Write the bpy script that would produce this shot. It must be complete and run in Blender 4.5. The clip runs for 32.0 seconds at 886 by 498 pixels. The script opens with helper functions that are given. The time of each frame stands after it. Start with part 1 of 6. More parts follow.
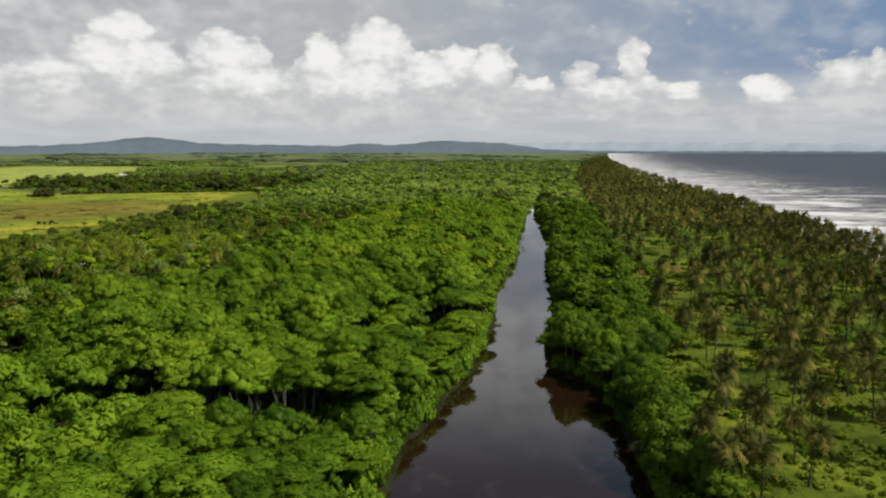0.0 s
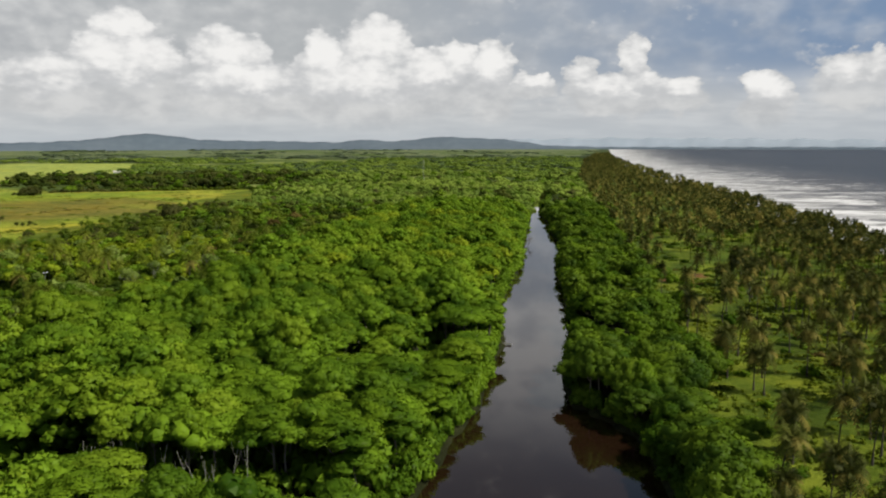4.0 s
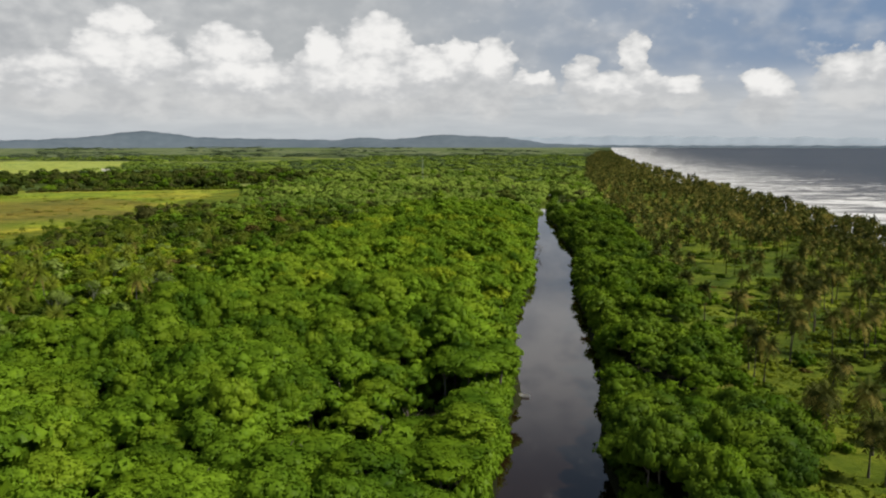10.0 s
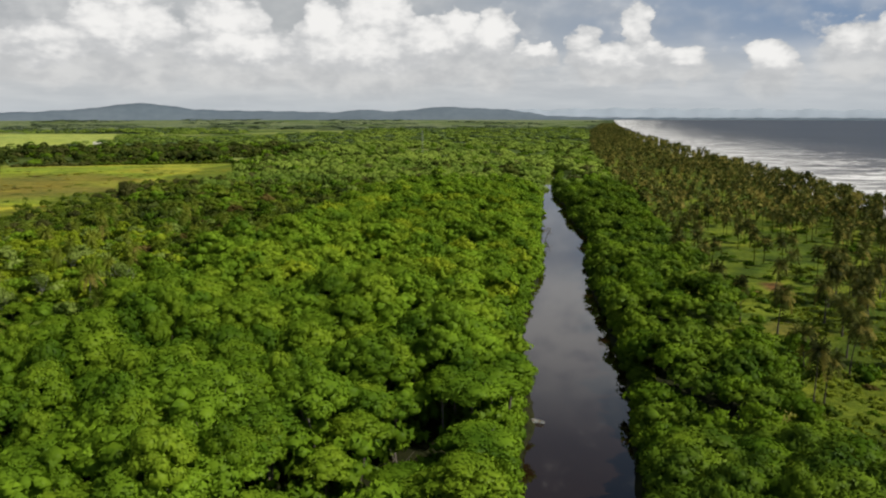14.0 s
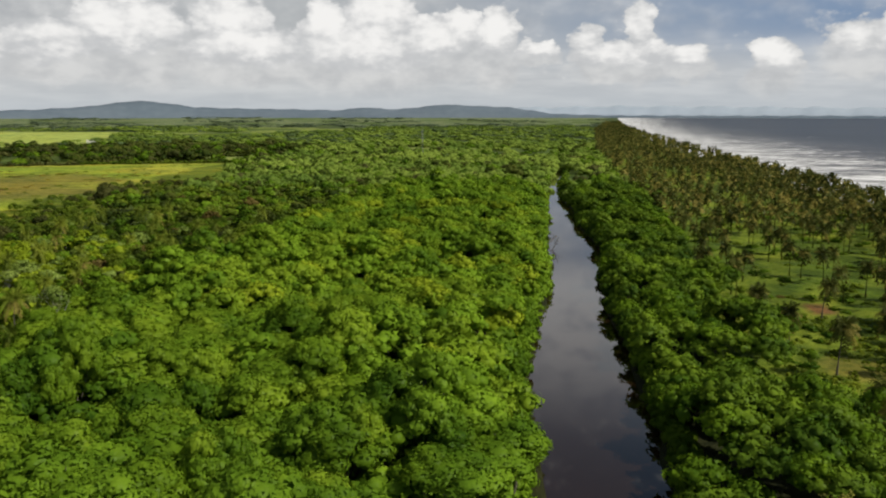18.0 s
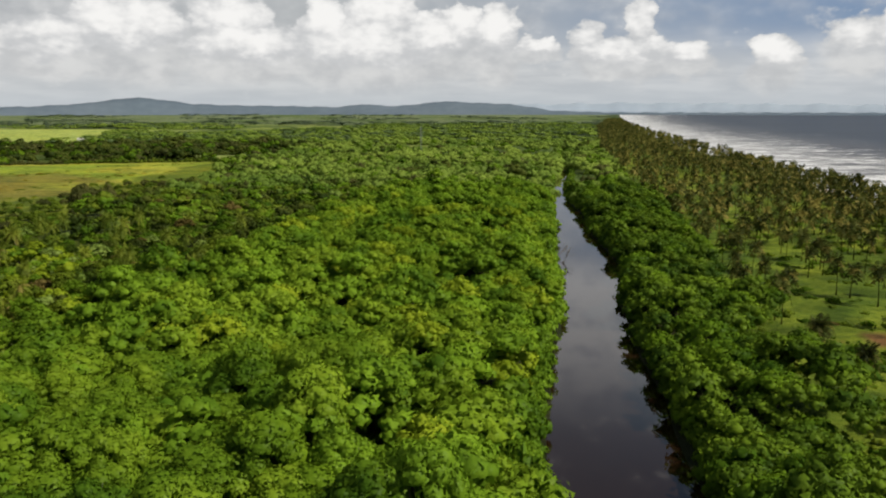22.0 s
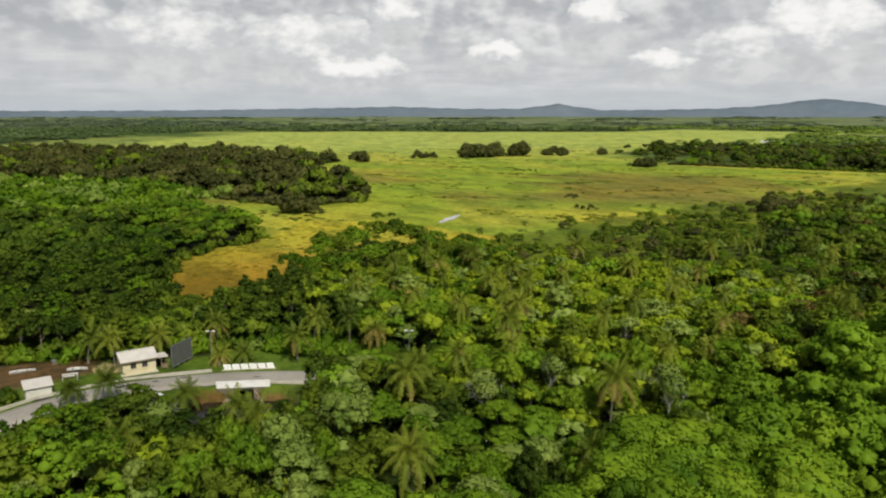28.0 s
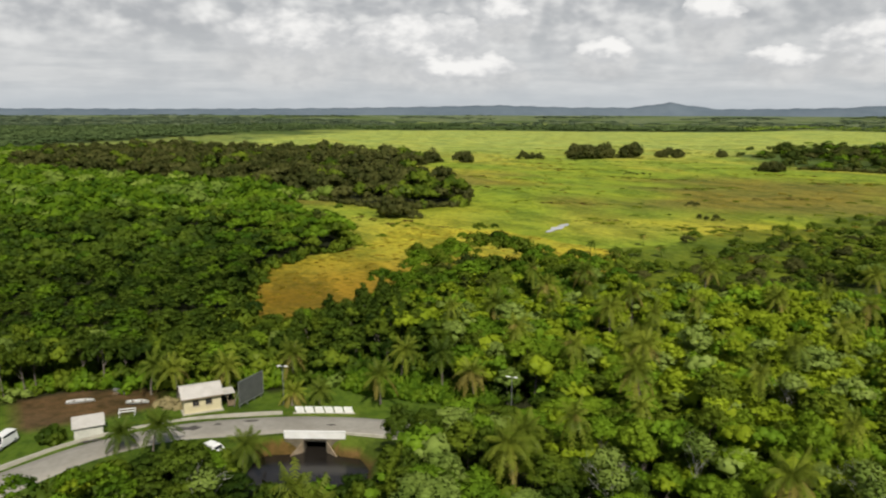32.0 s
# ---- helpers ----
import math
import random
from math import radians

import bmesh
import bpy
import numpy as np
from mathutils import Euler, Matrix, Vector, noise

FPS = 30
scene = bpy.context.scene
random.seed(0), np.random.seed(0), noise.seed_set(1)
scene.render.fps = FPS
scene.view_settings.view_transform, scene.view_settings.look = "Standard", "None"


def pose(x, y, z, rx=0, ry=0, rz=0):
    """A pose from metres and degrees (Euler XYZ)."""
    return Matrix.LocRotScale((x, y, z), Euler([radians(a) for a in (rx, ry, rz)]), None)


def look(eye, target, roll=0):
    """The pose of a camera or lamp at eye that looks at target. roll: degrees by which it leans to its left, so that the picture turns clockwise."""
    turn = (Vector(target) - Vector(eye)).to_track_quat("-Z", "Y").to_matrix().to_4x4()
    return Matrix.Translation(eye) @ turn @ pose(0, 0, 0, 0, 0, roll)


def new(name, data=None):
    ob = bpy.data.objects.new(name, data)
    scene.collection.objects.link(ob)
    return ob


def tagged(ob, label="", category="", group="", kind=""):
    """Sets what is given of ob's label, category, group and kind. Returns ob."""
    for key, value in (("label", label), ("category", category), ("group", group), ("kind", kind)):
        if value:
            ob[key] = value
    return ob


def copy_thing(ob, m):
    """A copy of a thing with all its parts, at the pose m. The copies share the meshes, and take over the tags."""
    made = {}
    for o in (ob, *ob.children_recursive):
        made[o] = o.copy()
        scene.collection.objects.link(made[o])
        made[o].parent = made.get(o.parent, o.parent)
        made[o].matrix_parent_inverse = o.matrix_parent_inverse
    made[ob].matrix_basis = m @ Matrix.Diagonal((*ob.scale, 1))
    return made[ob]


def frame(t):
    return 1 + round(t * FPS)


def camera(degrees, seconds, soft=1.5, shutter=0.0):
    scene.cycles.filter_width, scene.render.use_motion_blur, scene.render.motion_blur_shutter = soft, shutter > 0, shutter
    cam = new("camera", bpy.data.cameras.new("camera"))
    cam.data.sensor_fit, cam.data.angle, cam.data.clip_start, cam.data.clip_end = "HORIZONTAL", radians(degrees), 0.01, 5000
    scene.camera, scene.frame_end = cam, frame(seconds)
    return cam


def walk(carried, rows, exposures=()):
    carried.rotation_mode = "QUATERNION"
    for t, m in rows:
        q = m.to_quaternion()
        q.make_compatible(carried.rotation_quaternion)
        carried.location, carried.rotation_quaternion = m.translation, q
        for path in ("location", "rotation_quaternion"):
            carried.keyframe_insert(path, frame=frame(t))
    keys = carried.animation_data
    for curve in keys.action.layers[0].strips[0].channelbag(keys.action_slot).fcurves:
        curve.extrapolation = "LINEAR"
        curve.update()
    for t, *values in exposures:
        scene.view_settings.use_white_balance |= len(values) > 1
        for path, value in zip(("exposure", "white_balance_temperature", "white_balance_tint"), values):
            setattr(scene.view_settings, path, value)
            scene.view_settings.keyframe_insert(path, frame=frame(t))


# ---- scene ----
cam = camera(61.6, 32.0, soft=2.12, shutter=0.3)
PATH = [
    (0, (3.386, 0.901, 55.635), (3.31, 2.881, 55.365), -0.0),
    (0.5, (3.365, 4.11, 55.628), (3.286, 6.09, 55.357), -0.2),
    (1, (3.267, 7.49, 55.624), (3.189, 9.469, 55.351), -0.1),
    (1.5, (3.107, 11.02, 55.617), (3.029, 13.0, 55.343), -0.2),
    (2, (2.903, 14.666, 55.603), (2.825, 16.645, 55.328), -0.1),
    (2.5, (2.673, 18.389, 55.578), (2.596, 20.368, 55.302), -0.1),
    (3, (2.436, 22.166, 55.54), (2.359, 24.145, 55.262), -0.1),
    (3.5, (2.229, 26.01, 55.505), (2.152, 27.989, 55.226), -0.1),
    (5.5, (1.599, 41.554, 55.494), (1.521, 43.533, 55.211), -0.0),
    (6, (1.477, 45.401, 55.479), (1.399, 47.379, 55.196), -0.0),
    (6.5, (1.35, 49.211, 55.436), (1.273, 51.19, 55.153), -0.1),
    (7, (1.209, 53.008, 55.384), (1.132, 54.986, 55.1), -0.1),
    (7.5, (1.068, 56.794, 55.327), (0.991, 58.772, 55.042), -0.0),
    (8, (0.943, 60.573, 55.261), (0.866, 62.551, 54.976), 0.0),
    (8.5, (0.833, 64.355, 55.179), (0.756, 66.333, 54.894), 0.0),
    (9, (0.727, 68.149, 55.079), (0.65, 70.127, 54.794), -0.0),
    (9.5, (0.618, 71.949, 54.971), (0.542, 73.927, 54.686), -0.1),
    (10, (0.511, 75.727, 54.873), (0.434, 77.705, 54.588), -0.0),
    (10.5, (0.417, 79.458, 54.798), (0.34, 81.436, 54.512), -0.0),
    (11, (0.35, 83.138, 54.747), (0.273, 85.116, 54.462), -0.0),
    (11.5, (0.308, 86.781, 54.714), (0.231, 88.759, 54.429), -0.1),
    (12, (0.277, 90.399, 54.702), (0.2, 92.376, 54.408), -0.0),
    (12.5, (0.235, 93.996, 54.719), (0.157, 95.969, 54.406), -0.0),
    (13, (0.169, 97.564, 54.77), (0.091, 99.534, 54.435), 0.0),
    (13.5, (0.082, 101.099, 54.846), (0.003, 103.066, 54.492), 0.0),
    (14, (0.004, 104.632, 54.923), (-0.075, 106.599, 54.566), 0.0),
    (14.5, (0.046, 108.392, 54.914), (-0.035, 110.359, 54.556), -0.0),
    (16.5, (0.8, 124.698, 54.448), (0.716, 126.664, 54.089), -0.0),
    (17, (0.938, 128.592, 54.42), (0.852, 130.558, 54.061), -0.0),
    (17.5, (1.037, 132.391, 54.434), (0.951, 134.356, 54.073), -0.0),
    (18, (1.113, 136.201, 54.435), (1.027, 138.166, 54.073), 0.0),
    (18.5, (1.151, 140.027, 54.428), (1.064, 141.992, 54.064), 0.1),
    (19, (1.14, 143.88, 54.419), (1.054, 145.845, 54.054), 0.0),
    (19.5, (1.083, 147.78, 54.404), (0.997, 149.744, 54.038), 0.1),
    (20, (0.991, 151.726, 54.38), (0.906, 153.69, 54.013), 0.1),
    (20.5, (0.871, 155.689, 54.347), (0.786, 157.653, 53.98), 0.1),
    (21, (0.708, 159.626, 54.319), (0.622, 161.591, 53.952), 0.0),
    (21.5, (0.652, 163.576, 54.266), (0.565, 165.539, 53.898), -0.0),
    (22, (0.364, 167.42, 54.262), (0.278, 169.384, 53.892), -0.0),
    (22.5, (-0.323, 171.216, 54.356), (-0.581, 173.165, 53.986), 0.0),
    (23, (-1.495, 174.725, 54.616), (-2.197, 176.561, 54.25), -0.2),
    (23.5, (-3.07, 177.631, 55.007), (-4.285, 179.177, 54.644), -0.0),
    (24, (-5.201, 180.315, 55.271), (-6.611, 181.686, 54.909), 0.0),
    (24.5, (-7.976, 182.946, 55.377), (-9.458, 184.239, 55.016), 0.1),
    (25, (-11.326, 185.33, 55.4), (-12.835, 186.591, 55.039), 0.0),
    (25.5, (-14.968, 187.496, 55.354), (-16.481, 188.753, 54.992), 0.0),
    (26, (-18.425, 189.627, 55.218), (-19.943, 190.878, 54.856), 0.1),
    (26.5, (-21.574, 191.729, 55.15), (-23.095, 192.975, 54.786), -0.0),
    (28.5, (-32.592, 199.972, 55.232), (-34.12, 201.209, 54.867), -0.0),
    (29, (-35.304, 202.001, 55.271), (-36.833, 203.237, 54.906), -0.0),
    (29.5, (-38.034, 204.019, 55.287), (-39.566, 205.251, 54.921), -0.0),
    (30, (-40.782, 206.003, 55.306), (-42.327, 207.218, 54.939), 0.1),
    (30.5, (-43.533, 207.911, 55.355), (-45.098, 209.101, 54.989), -0.0),
    (31, (-46.264, 209.713, 55.453), (-47.852, 210.873, 55.087), 0.0),
    (31.5, (-48.944, 211.386, 55.605), (-50.55, 212.52, 55.239), 0.1),
    (32, (-51.545, 212.905, 55.815), (-53.228, 213.919, 55.446), 0.1),
]
walk(cam, [(t, look(eye, target, roll)) for t, eye, target, roll in PATH], [(0.0, -0.1), (19.0, -0.08), (24.0, -0.03), (32.0, -0.03)])


# ---- sky, sun ----
SUN_EL, SUN_AZ = 47.0, 106.0          # degrees; azimuth clockwise from +y
sun_data = bpy.data.lights.new("sun", "SUN")
sun_data.energy, sun_data.angle, sun_data.color = 4.4, radians(0.6), (1.0, 0.94, 0.82)
sun = new("sun", sun_data)
sun_dir = Vector((math.sin(radians(SUN_AZ)) * math.cos(radians(SUN_EL)), math.cos(radians(SUN_AZ)) * math.cos(radians(SUN_EL)), math.sin(radians(SUN_EL))))
sun.matrix_world = look(tuple(sun_dir * 300), (0, 0, 0))


class Nodes:
    """Short hands for building node trees."""

    def __init__(self, tree):
        self.tree = tree
        tree.nodes.clear()

    def add(self, kind, **props):
        n = self.tree.nodes.new(kind)
        for k, v in props.items():
            if k == "op":
                n.operation = v
            elif k == "kind":
                n.noise_dimensions = v
            elif k == "blend":
                n.blend_type = v
        return n

    def link(self, a, b):
        self.tree.links.new(a, b)

    def put(self, socket, v):
        if isinstance(v, bpy.types.NodeSocket):
            self.link(v, socket)
        elif v is not None:
            socket.default_value = v

    def math(self, op, a, b=None, c=None, clamp=False):
        n = self.add("ShaderNodeMath", op=op)
        n.use_clamp = clamp
        for k, v in enumerate((a, b, c)):
            self.put(n.inputs[k], v)
        return n.outputs[0]

    def vec(self, op, a, b=None):
        n = self.add("ShaderNodeVectorMath", op=op)
        self.put(n.inputs[0], a)
        self.put(n.inputs[1], b)
        return n.outputs["Value"] if op == "LENGTH" else n.outputs[0]

    def noise(self, vector, scale, detail=4.0, rough=0.55, colour=False):
        n = self.add("ShaderNodeTexNoise")
        self.put(n.inputs["Vector"], vector)
        n.inputs["Scale"].default_value, n.inputs["Detail"].default_value, n.inputs["Roughness"].default_value = scale, detail, rough
        return n.outputs["Color" if colour else "Fac"]

    def step(self, v, lo, hi, a=0.0, b=1.0):
        n = self.add("ShaderNodeMapRange")
        n.interpolation_type = "SMOOTHSTEP"
        self.put(n.inputs[0], v)
        for k, w in zip((1, 2, 3, 4), (lo, hi, a, b)):
            self.put(n.inputs[k], w)
        return n.outputs[0]

    def mix(self, f, a, b, blend="MIX"):
        n = self.add("ShaderNodeMix")
        n.data_type, n.blend_type = "RGBA", blend
        self.put(n.inputs[0], f)
        self.put(n.inputs[6], (*a, 1) if isinstance(a, tuple) and len(a) == 3 else a)
        self.put(n.inputs[7], (*b, 1) if isinstance(b, tuple) and len(b) == 3 else b)
        return n.outputs[2]

    def join(self, x, y, z=0.0):
        n = self.add("ShaderNodeCombineXYZ")
        for k, v in enumerate((x, y, z)):
            self.put(n.inputs[k], v)
        return n.outputs[0]


# Cumulus heaps of the horizon: azimuth, elevation, half width, half height, brightness
HEAPS = [
    (-29.7, 4.7, 2.6, 1.2, 0.75), (-25.0, 7.8, 1.7, 1.4, 0.95), (-24.7, 5.8, 3.3, 1.8, 0.85), (-17.9, 6.3, 2.5, 1.7, 0.9),
    (-16.6, 4.6, 3.9, 1.2, 0.75), (-11.2, 6.2, 1.5, 1.7, 1.0), (-7.2, 6.8, 2.4, 2.3, 0.82), (-8.3, 4.7, 4.8, 1.5, 0.7),
    (-3.2, 5.5, 1.7, 1.4, 0.8), (-1.1, 5.9, 1.3, 1.5, 0.95), (1.5, 5.6, 1.4, 1.7, 0.9), (4.6, 4.7, 1.3, 0.6, 0.85),
    (8.2, 5.0, 1.0, 1.1, 0.6), (11.9, 6.0, 0.8, 1.7, 0.65), (10.7, 4.1, 3.0, 0.8, 0.7), (15.1, 3.9, 1.7, 0.7, 0.65),
    (20.9, 3.8, 1.4, 1.2, 0.8), (26.5, 4.9, 2.2, 1.1, 0.7), (-60.7, 5.2, 4.2, 1.6, 0.6), (-54.5, 7.3, 1.5, 1.1, 0.75),
    (-46.9, 4.3, 1.9, 0.9, 0.95), (-39.7, 7.0, 1.6, 1.5, 0.8), (-35.0, 3.6, 2.0, 0.8, 0.85), (-70.1, 5.4, 4.0, 1.6, 0.55),
    (-57.4, 3.1, 3.5, 0.9, 0.8),
]


def build_sky():
    world = bpy.data.worlds.new("sky")
    scene.world = world
    world.use_nodes = True
    n = Nodes(world.node_tree)
    out, bg = n.add("ShaderNodeOutputWorld"), n.add("ShaderNodeBackground")
    n.link(bg.outputs[0], out.inputs[0])
    air = n.add("ShaderNodeTexSky")
    air.sky_type, air.sun_disc = "NISHITA", False
    air.sun_elevation, air.sun_rotation = radians(SUN_EL), radians(SUN_AZ)
    air.air_density, air.dust_density, air.ozone_density = 1.2, 1.6, 1.0
    blue = n.mix(1.0, air.outputs[0], (0.055, 0.055, 0.055), "MULTIPLY")
    way = n.add("ShaderNodeTexCoord").outputs["Generated"]
    sep = n.add("ShaderNodeSeparateXYZ")
    n.link(way, sep.inputs[0])
    az = n.math("MULTIPLY", n.math("ARCTAN2", sep.outputs[0], sep.outputs[1]), 180 / math.pi)
    el = n.math("MULTIPLY", n.math("ARCSINE", sep.outputs[2]), 180 / math.pi)
    flat = n.join(az, n.math("MULTIPLY", el, 1.6))
    # heaped cumulus along the horizon, with billowing edges
    big = n.noise(flat, 0.5, 3, 0.55, True)
    shift = n.add("ShaderNodeSeparateXYZ")
    n.link(big, shift.inputs[0])
    wx = n.math("ADD", az, n.math("MULTIPLY", n.math("SUBTRACT", shift.outputs[0], 0.5), 2.6))
    wy = n.math("ADD", el, n.math("MULTIPLY", n.math("SUBTRACT", shift.outputs[1], 0.5), 2.0))

    def billow(dx, dy, scale):
        return n.noise(n.join(n.math("ADD", az, dx), n.math("MULTIPLY", n.math("ADD", el, dy), 1.5)), scale, 3, 0.5)

    heap, glow, foot = 0.0, 0.0, 0.0
    for a, e, w, h, b in HEAPS:
        dx = n.math("MULTIPLY", n.math("SUBTRACT", wx, a), 1 / (w * 1.34))
        dy = n.math("MULTIPLY", n.math("SUBTRACT", wy, e), 1 / (h * 1.34))
        d = n.math("SUBTRACT", 1.0, n.math("ADD", n.math("MULTIPLY", dx, dx), n.math("MULTIPLY", dy, dy)), clamp=True)
        # soft feet
        d = n.math("MULTIPLY", d, n.step(dy, -1.0, -0.15, 0.3, 1.0))
        # the tops catch the sun, the feet fade into the grey below
        lit = n.math("MULTIPLY", d, n.step(dy, -0.9, 0.5, 0.25 * b, 1.12 * b))
        heap, glow = n.math("MAXIMUM", heap, d), n.math("MAXIMUM", glow, lit)
        # soft grey body that hangs below the lit top
        dy = n.math("MULTIPLY", n.math("SUBTRACT", wy, e - 1.1 * h), 1 / (h * 1.6))
        d = n.math("SUBTRACT", 1.0, n.math("ADD", n.math("MULTIPLY", n.math("MULTIPLY", dx, dx), 0.7), n.math("MULTIPLY", dy, dy)), clamp=True)
        foot = n.math("MAXIMUM", foot, n.math("MULTIPLY", d, 0.6 + 0.4 * b))
    b0, b1 = billow(0.0, 0.0, 0.36), billow(0.8, 0.8, 0.36)
    relief = n.math("MULTIPLY", n.math("SUBTRACT", b0, b1), 1.0)
    knobs = n.noise(flat, 1.1, 3, 0.5)
    edge = n.math("ADD", heap, n.math("ADD", n.math("MULTIPLY", n.math("SUBTRACT", b0, 0.5), 0.6), n.math("MULTIPLY", n.math("SUBTRACT", knobs, 0.5), 0.45)))
    heap_mask = n.step(edge, 0.05, 0.36)
    heap_light = n.step(n.math("ADD", n.math("ADD", glow, relief), n.math("MULTIPLY", n.math("SUBTRACT", knobs, 0.5), 0.8)), -0.02, 0.85)
    # broken deck of stratocumulus, dense to the west and thin over the sea
    c0, c1 = billow(3.0, 5.0, 0.24), billow(3.7, 5.5, 0.24)
    west = n.step(az, -42.0, 8.0, 0.22, -0.02)
    deck = n.math("MULTIPLY", n.step(n.math("ADD", c0, west), 0.36, 0.70), n.step(el, 24.0, 9.0, 0.06, 1.0))
    shade = n.step(n.math("ADD", n.math("MULTIPLY", n.math("SUBTRACT", c0, c1), n.step(az, -45.0, -20.0, 1.7, 0.7)), n.math("MULTIPLY", billow(9.0, 1.0, 0.5), 0.9)), 0.15, 0.95)
    grey = n.mix(shade, (0.45, 0.465, 0.485), (0.92, 0.915, 0.895))
    haze = n.mix(n.step(az, 32.0, -14.0), (0.20, 0.30, 0.47), (0.47, 0.49, 0.505))
    under = n.mix(n.step(el, 30.0, 12.0, 0.08, 0.92), blue, haze)
    colour = n.mix(n.math("MULTIPLY", deck, n.step(az, -48.0, -12.0, 0.9, 0.4)), under, grey)
    # bright cloud added over the canal, above heaps and view, to brighten its water
    high = n.math("MULTIPLY", n.step(el, 10.5, 13.5), n.step(el, 25.0, 16.0))
    high = n.math("MULTIPLY", high, n.math("MULTIPLY", n.step(az, -70.0, -25.0), n.step(az, 55.0, 18.0)))
    colour = n.mix(n.math("MULTIPLY", high, n.step(b0, 0.30, 0.55, 0.45, 0.95)), colour, (0.74, 0.75, 0.76))
    # thin flat bands low over the land and sea
    bands = n.noise(n.join(n.math("MULTIPLY", az, 0.16), n.math("MULTIPLY", el, 1.1)), 0.9, 4, 0.55)
    pale = n.mix(n.step(bands, 0.35, 0.68), (0.55, 0.57, 0.585), (0.70, 0.71, 0.71))
    colour = n.mix(n.step(el, 6.5, 2.6, 0.0, 0.85), colour, pale)
    body = n.mix(n.step(n.math("ADD", b0, n.math("MULTIPLY", knobs, 0.4)), 0.45, 0.95), (0.53, 0.54, 0.55), (0.74, 0.74, 0.73))
    colour = n.mix(n.math("MULTIPLY", n.step(n.math("ADD", foot, n.math("MULTIPLY", n.math("SUBTRACT", b0, 0.5), 0.5)), 0.0, 0.6), 0.8), colour, body)
    puff = n.mix(heap_light, (0.59, 0.60, 0.61), (0.95, 0.94, 0.92))
    colour = n.mix(heap_mask, colour, puff)
    # pale veil of moist air at the horizon
    colour = n.mix(n.step(el, 2.6, -0.3, 0.0, 0.8), colour, (0.50, 0.545, 0.585))
    n.link(colour, bg.inputs[0])
    bg.inputs[1].default_value = 1.0


build_sky()


# ---- materials ----
def material(name):
    m = bpy.data.materials.new(name)
    m.use_nodes = True
    return m, Nodes(m.node_tree)


def surface(n, colour, rough=0.8, metal=0.0, bump=None, strength=0.3, distance=0.05, spec=0.4):
    out, p = n.add("ShaderNodeOutputMaterial"), n.add("ShaderNodeBsdfPrincipled")
    n.put(p.inputs["Base Color"], (*colour, 1) if isinstance(colour, tuple) and len(colour) == 3 else colour)
    n.put(p.inputs["Roughness"], rough)
    p.inputs["Metallic"].default_value = metal
    p.inputs["Specular IOR Level"].default_value = spec
    if bump is not None:
        b = n.add("ShaderNodeBump")
        b.inputs["Strength"].default_value, b.inputs["Distance"].default_value = strength, distance
        n.put(b.inputs["Height"], bump)
        n.link(b.outputs[0], p.inputs["Normal"])
    n.link(p.outputs[0], out.inputs[0])
    return p


def place(n):
    return n.add("ShaderNodeNewGeometry").outputs["Position"]


def leafy(name, dark, mid, light, patch=0.02, through_light=0.22, broad=0.4):
    """Foliage: three greens, patches of trees, and every leaf spray a little different; light shines through."""
    m, n = material(name)
    geo = n.add("ShaderNodeNewGeometry")
    p, rnd = geo.outputs["Position"], geo.outputs["Random Per Island"]
    tree = n.noise(p, 0.11, 2, 0.5)
    wide = n.noise(p, patch, 3, 0.55)
    c = n.mix(n.step(n.math("ADD", n.math("MULTIPLY", tree, 1 - broad), n.math("MULTIPLY", wide, broad)), 0.36, 0.64), dark, light)
    c = n.mix(n.step(rnd, 0.0, 1.0, 0.0, 0.45), c, mid)
    c = n.mix(n.math("MULTIPLY", n.step(n.noise(p, 0.9, 2), 0.55, 0.8), 0.35), c, light)
    out = n.add("ShaderNodeOutputMaterial")
    d, t, g, a, b = n.add("ShaderNodeBsdfDiffuse"), n.add("ShaderNodeBsdfTranslucent"), n.add("ShaderNodeBsdfGlossy"), n.add("ShaderNodeMixShader"), n.add("ShaderNodeMixShader")
    rough = n.add("ShaderNodeBump")
    rough.inputs["Strength"].default_value, rough.inputs["Distance"].default_value = 0.45, 0.3
    n.link(n.noise(p, 2.6, 3, 0.6), rough.inputs["Height"])
    n.link(rough.outputs[0], d.inputs["Normal"])
    n.link(c, d.inputs[0])
    n.link(n.mix(0.5, c, light), t.inputs[0])
    g.inputs[0].default_value, g.inputs[1].default_value = (0.6, 0.6, 0.55, 1), 0.45
    a.inputs[0].default_value, b.inputs[0].default_value = through_light, 0.006
    n.link(d.outputs[0], a.inputs[1])
    n.link(t.outputs[0], a.inputs[2])
    n.link(a.outputs[0], b.inputs[1])
    n.link(g.outputs[0], b.inputs[2])
    n.link(b.outputs[0], out.inputs[0])
    return m


MANGROVE = leafy("mangrove_leaf", (0.055, 0.116, 0.008), (0.112, 0.214, 0.014), (0.215, 0.345, 0.021), through_light=0.27)
DEEP = leafy("deep_mangrove_leaf", (0.032, 0.076, 0.006), (0.074, 0.148, 0.009), (0.155, 0.250, 0.013), through_light=0.24)
FOREST = leafy("forest_leaf", (0.028, 0.056, 0.007), (0.078, 0.128, 0.012), (0.175, 0.232, 0.018))
LIMETREE = leafy("yellow_green_leaf", (0.092, 0.168, 0.010), (0.150, 0.254, 0.015), (0.245, 0.350, 0.023), through_light=0.28)
# Brighter copy of the yellow-green leaf, with sunlight put into its colour.
SUNLIT = leafy("sunlit_yellow_leaf", (0.150, 0.215, 0.010), (0.220, 0.305, 0.015), (0.325, 0.405, 0.024), through_light=0.3)
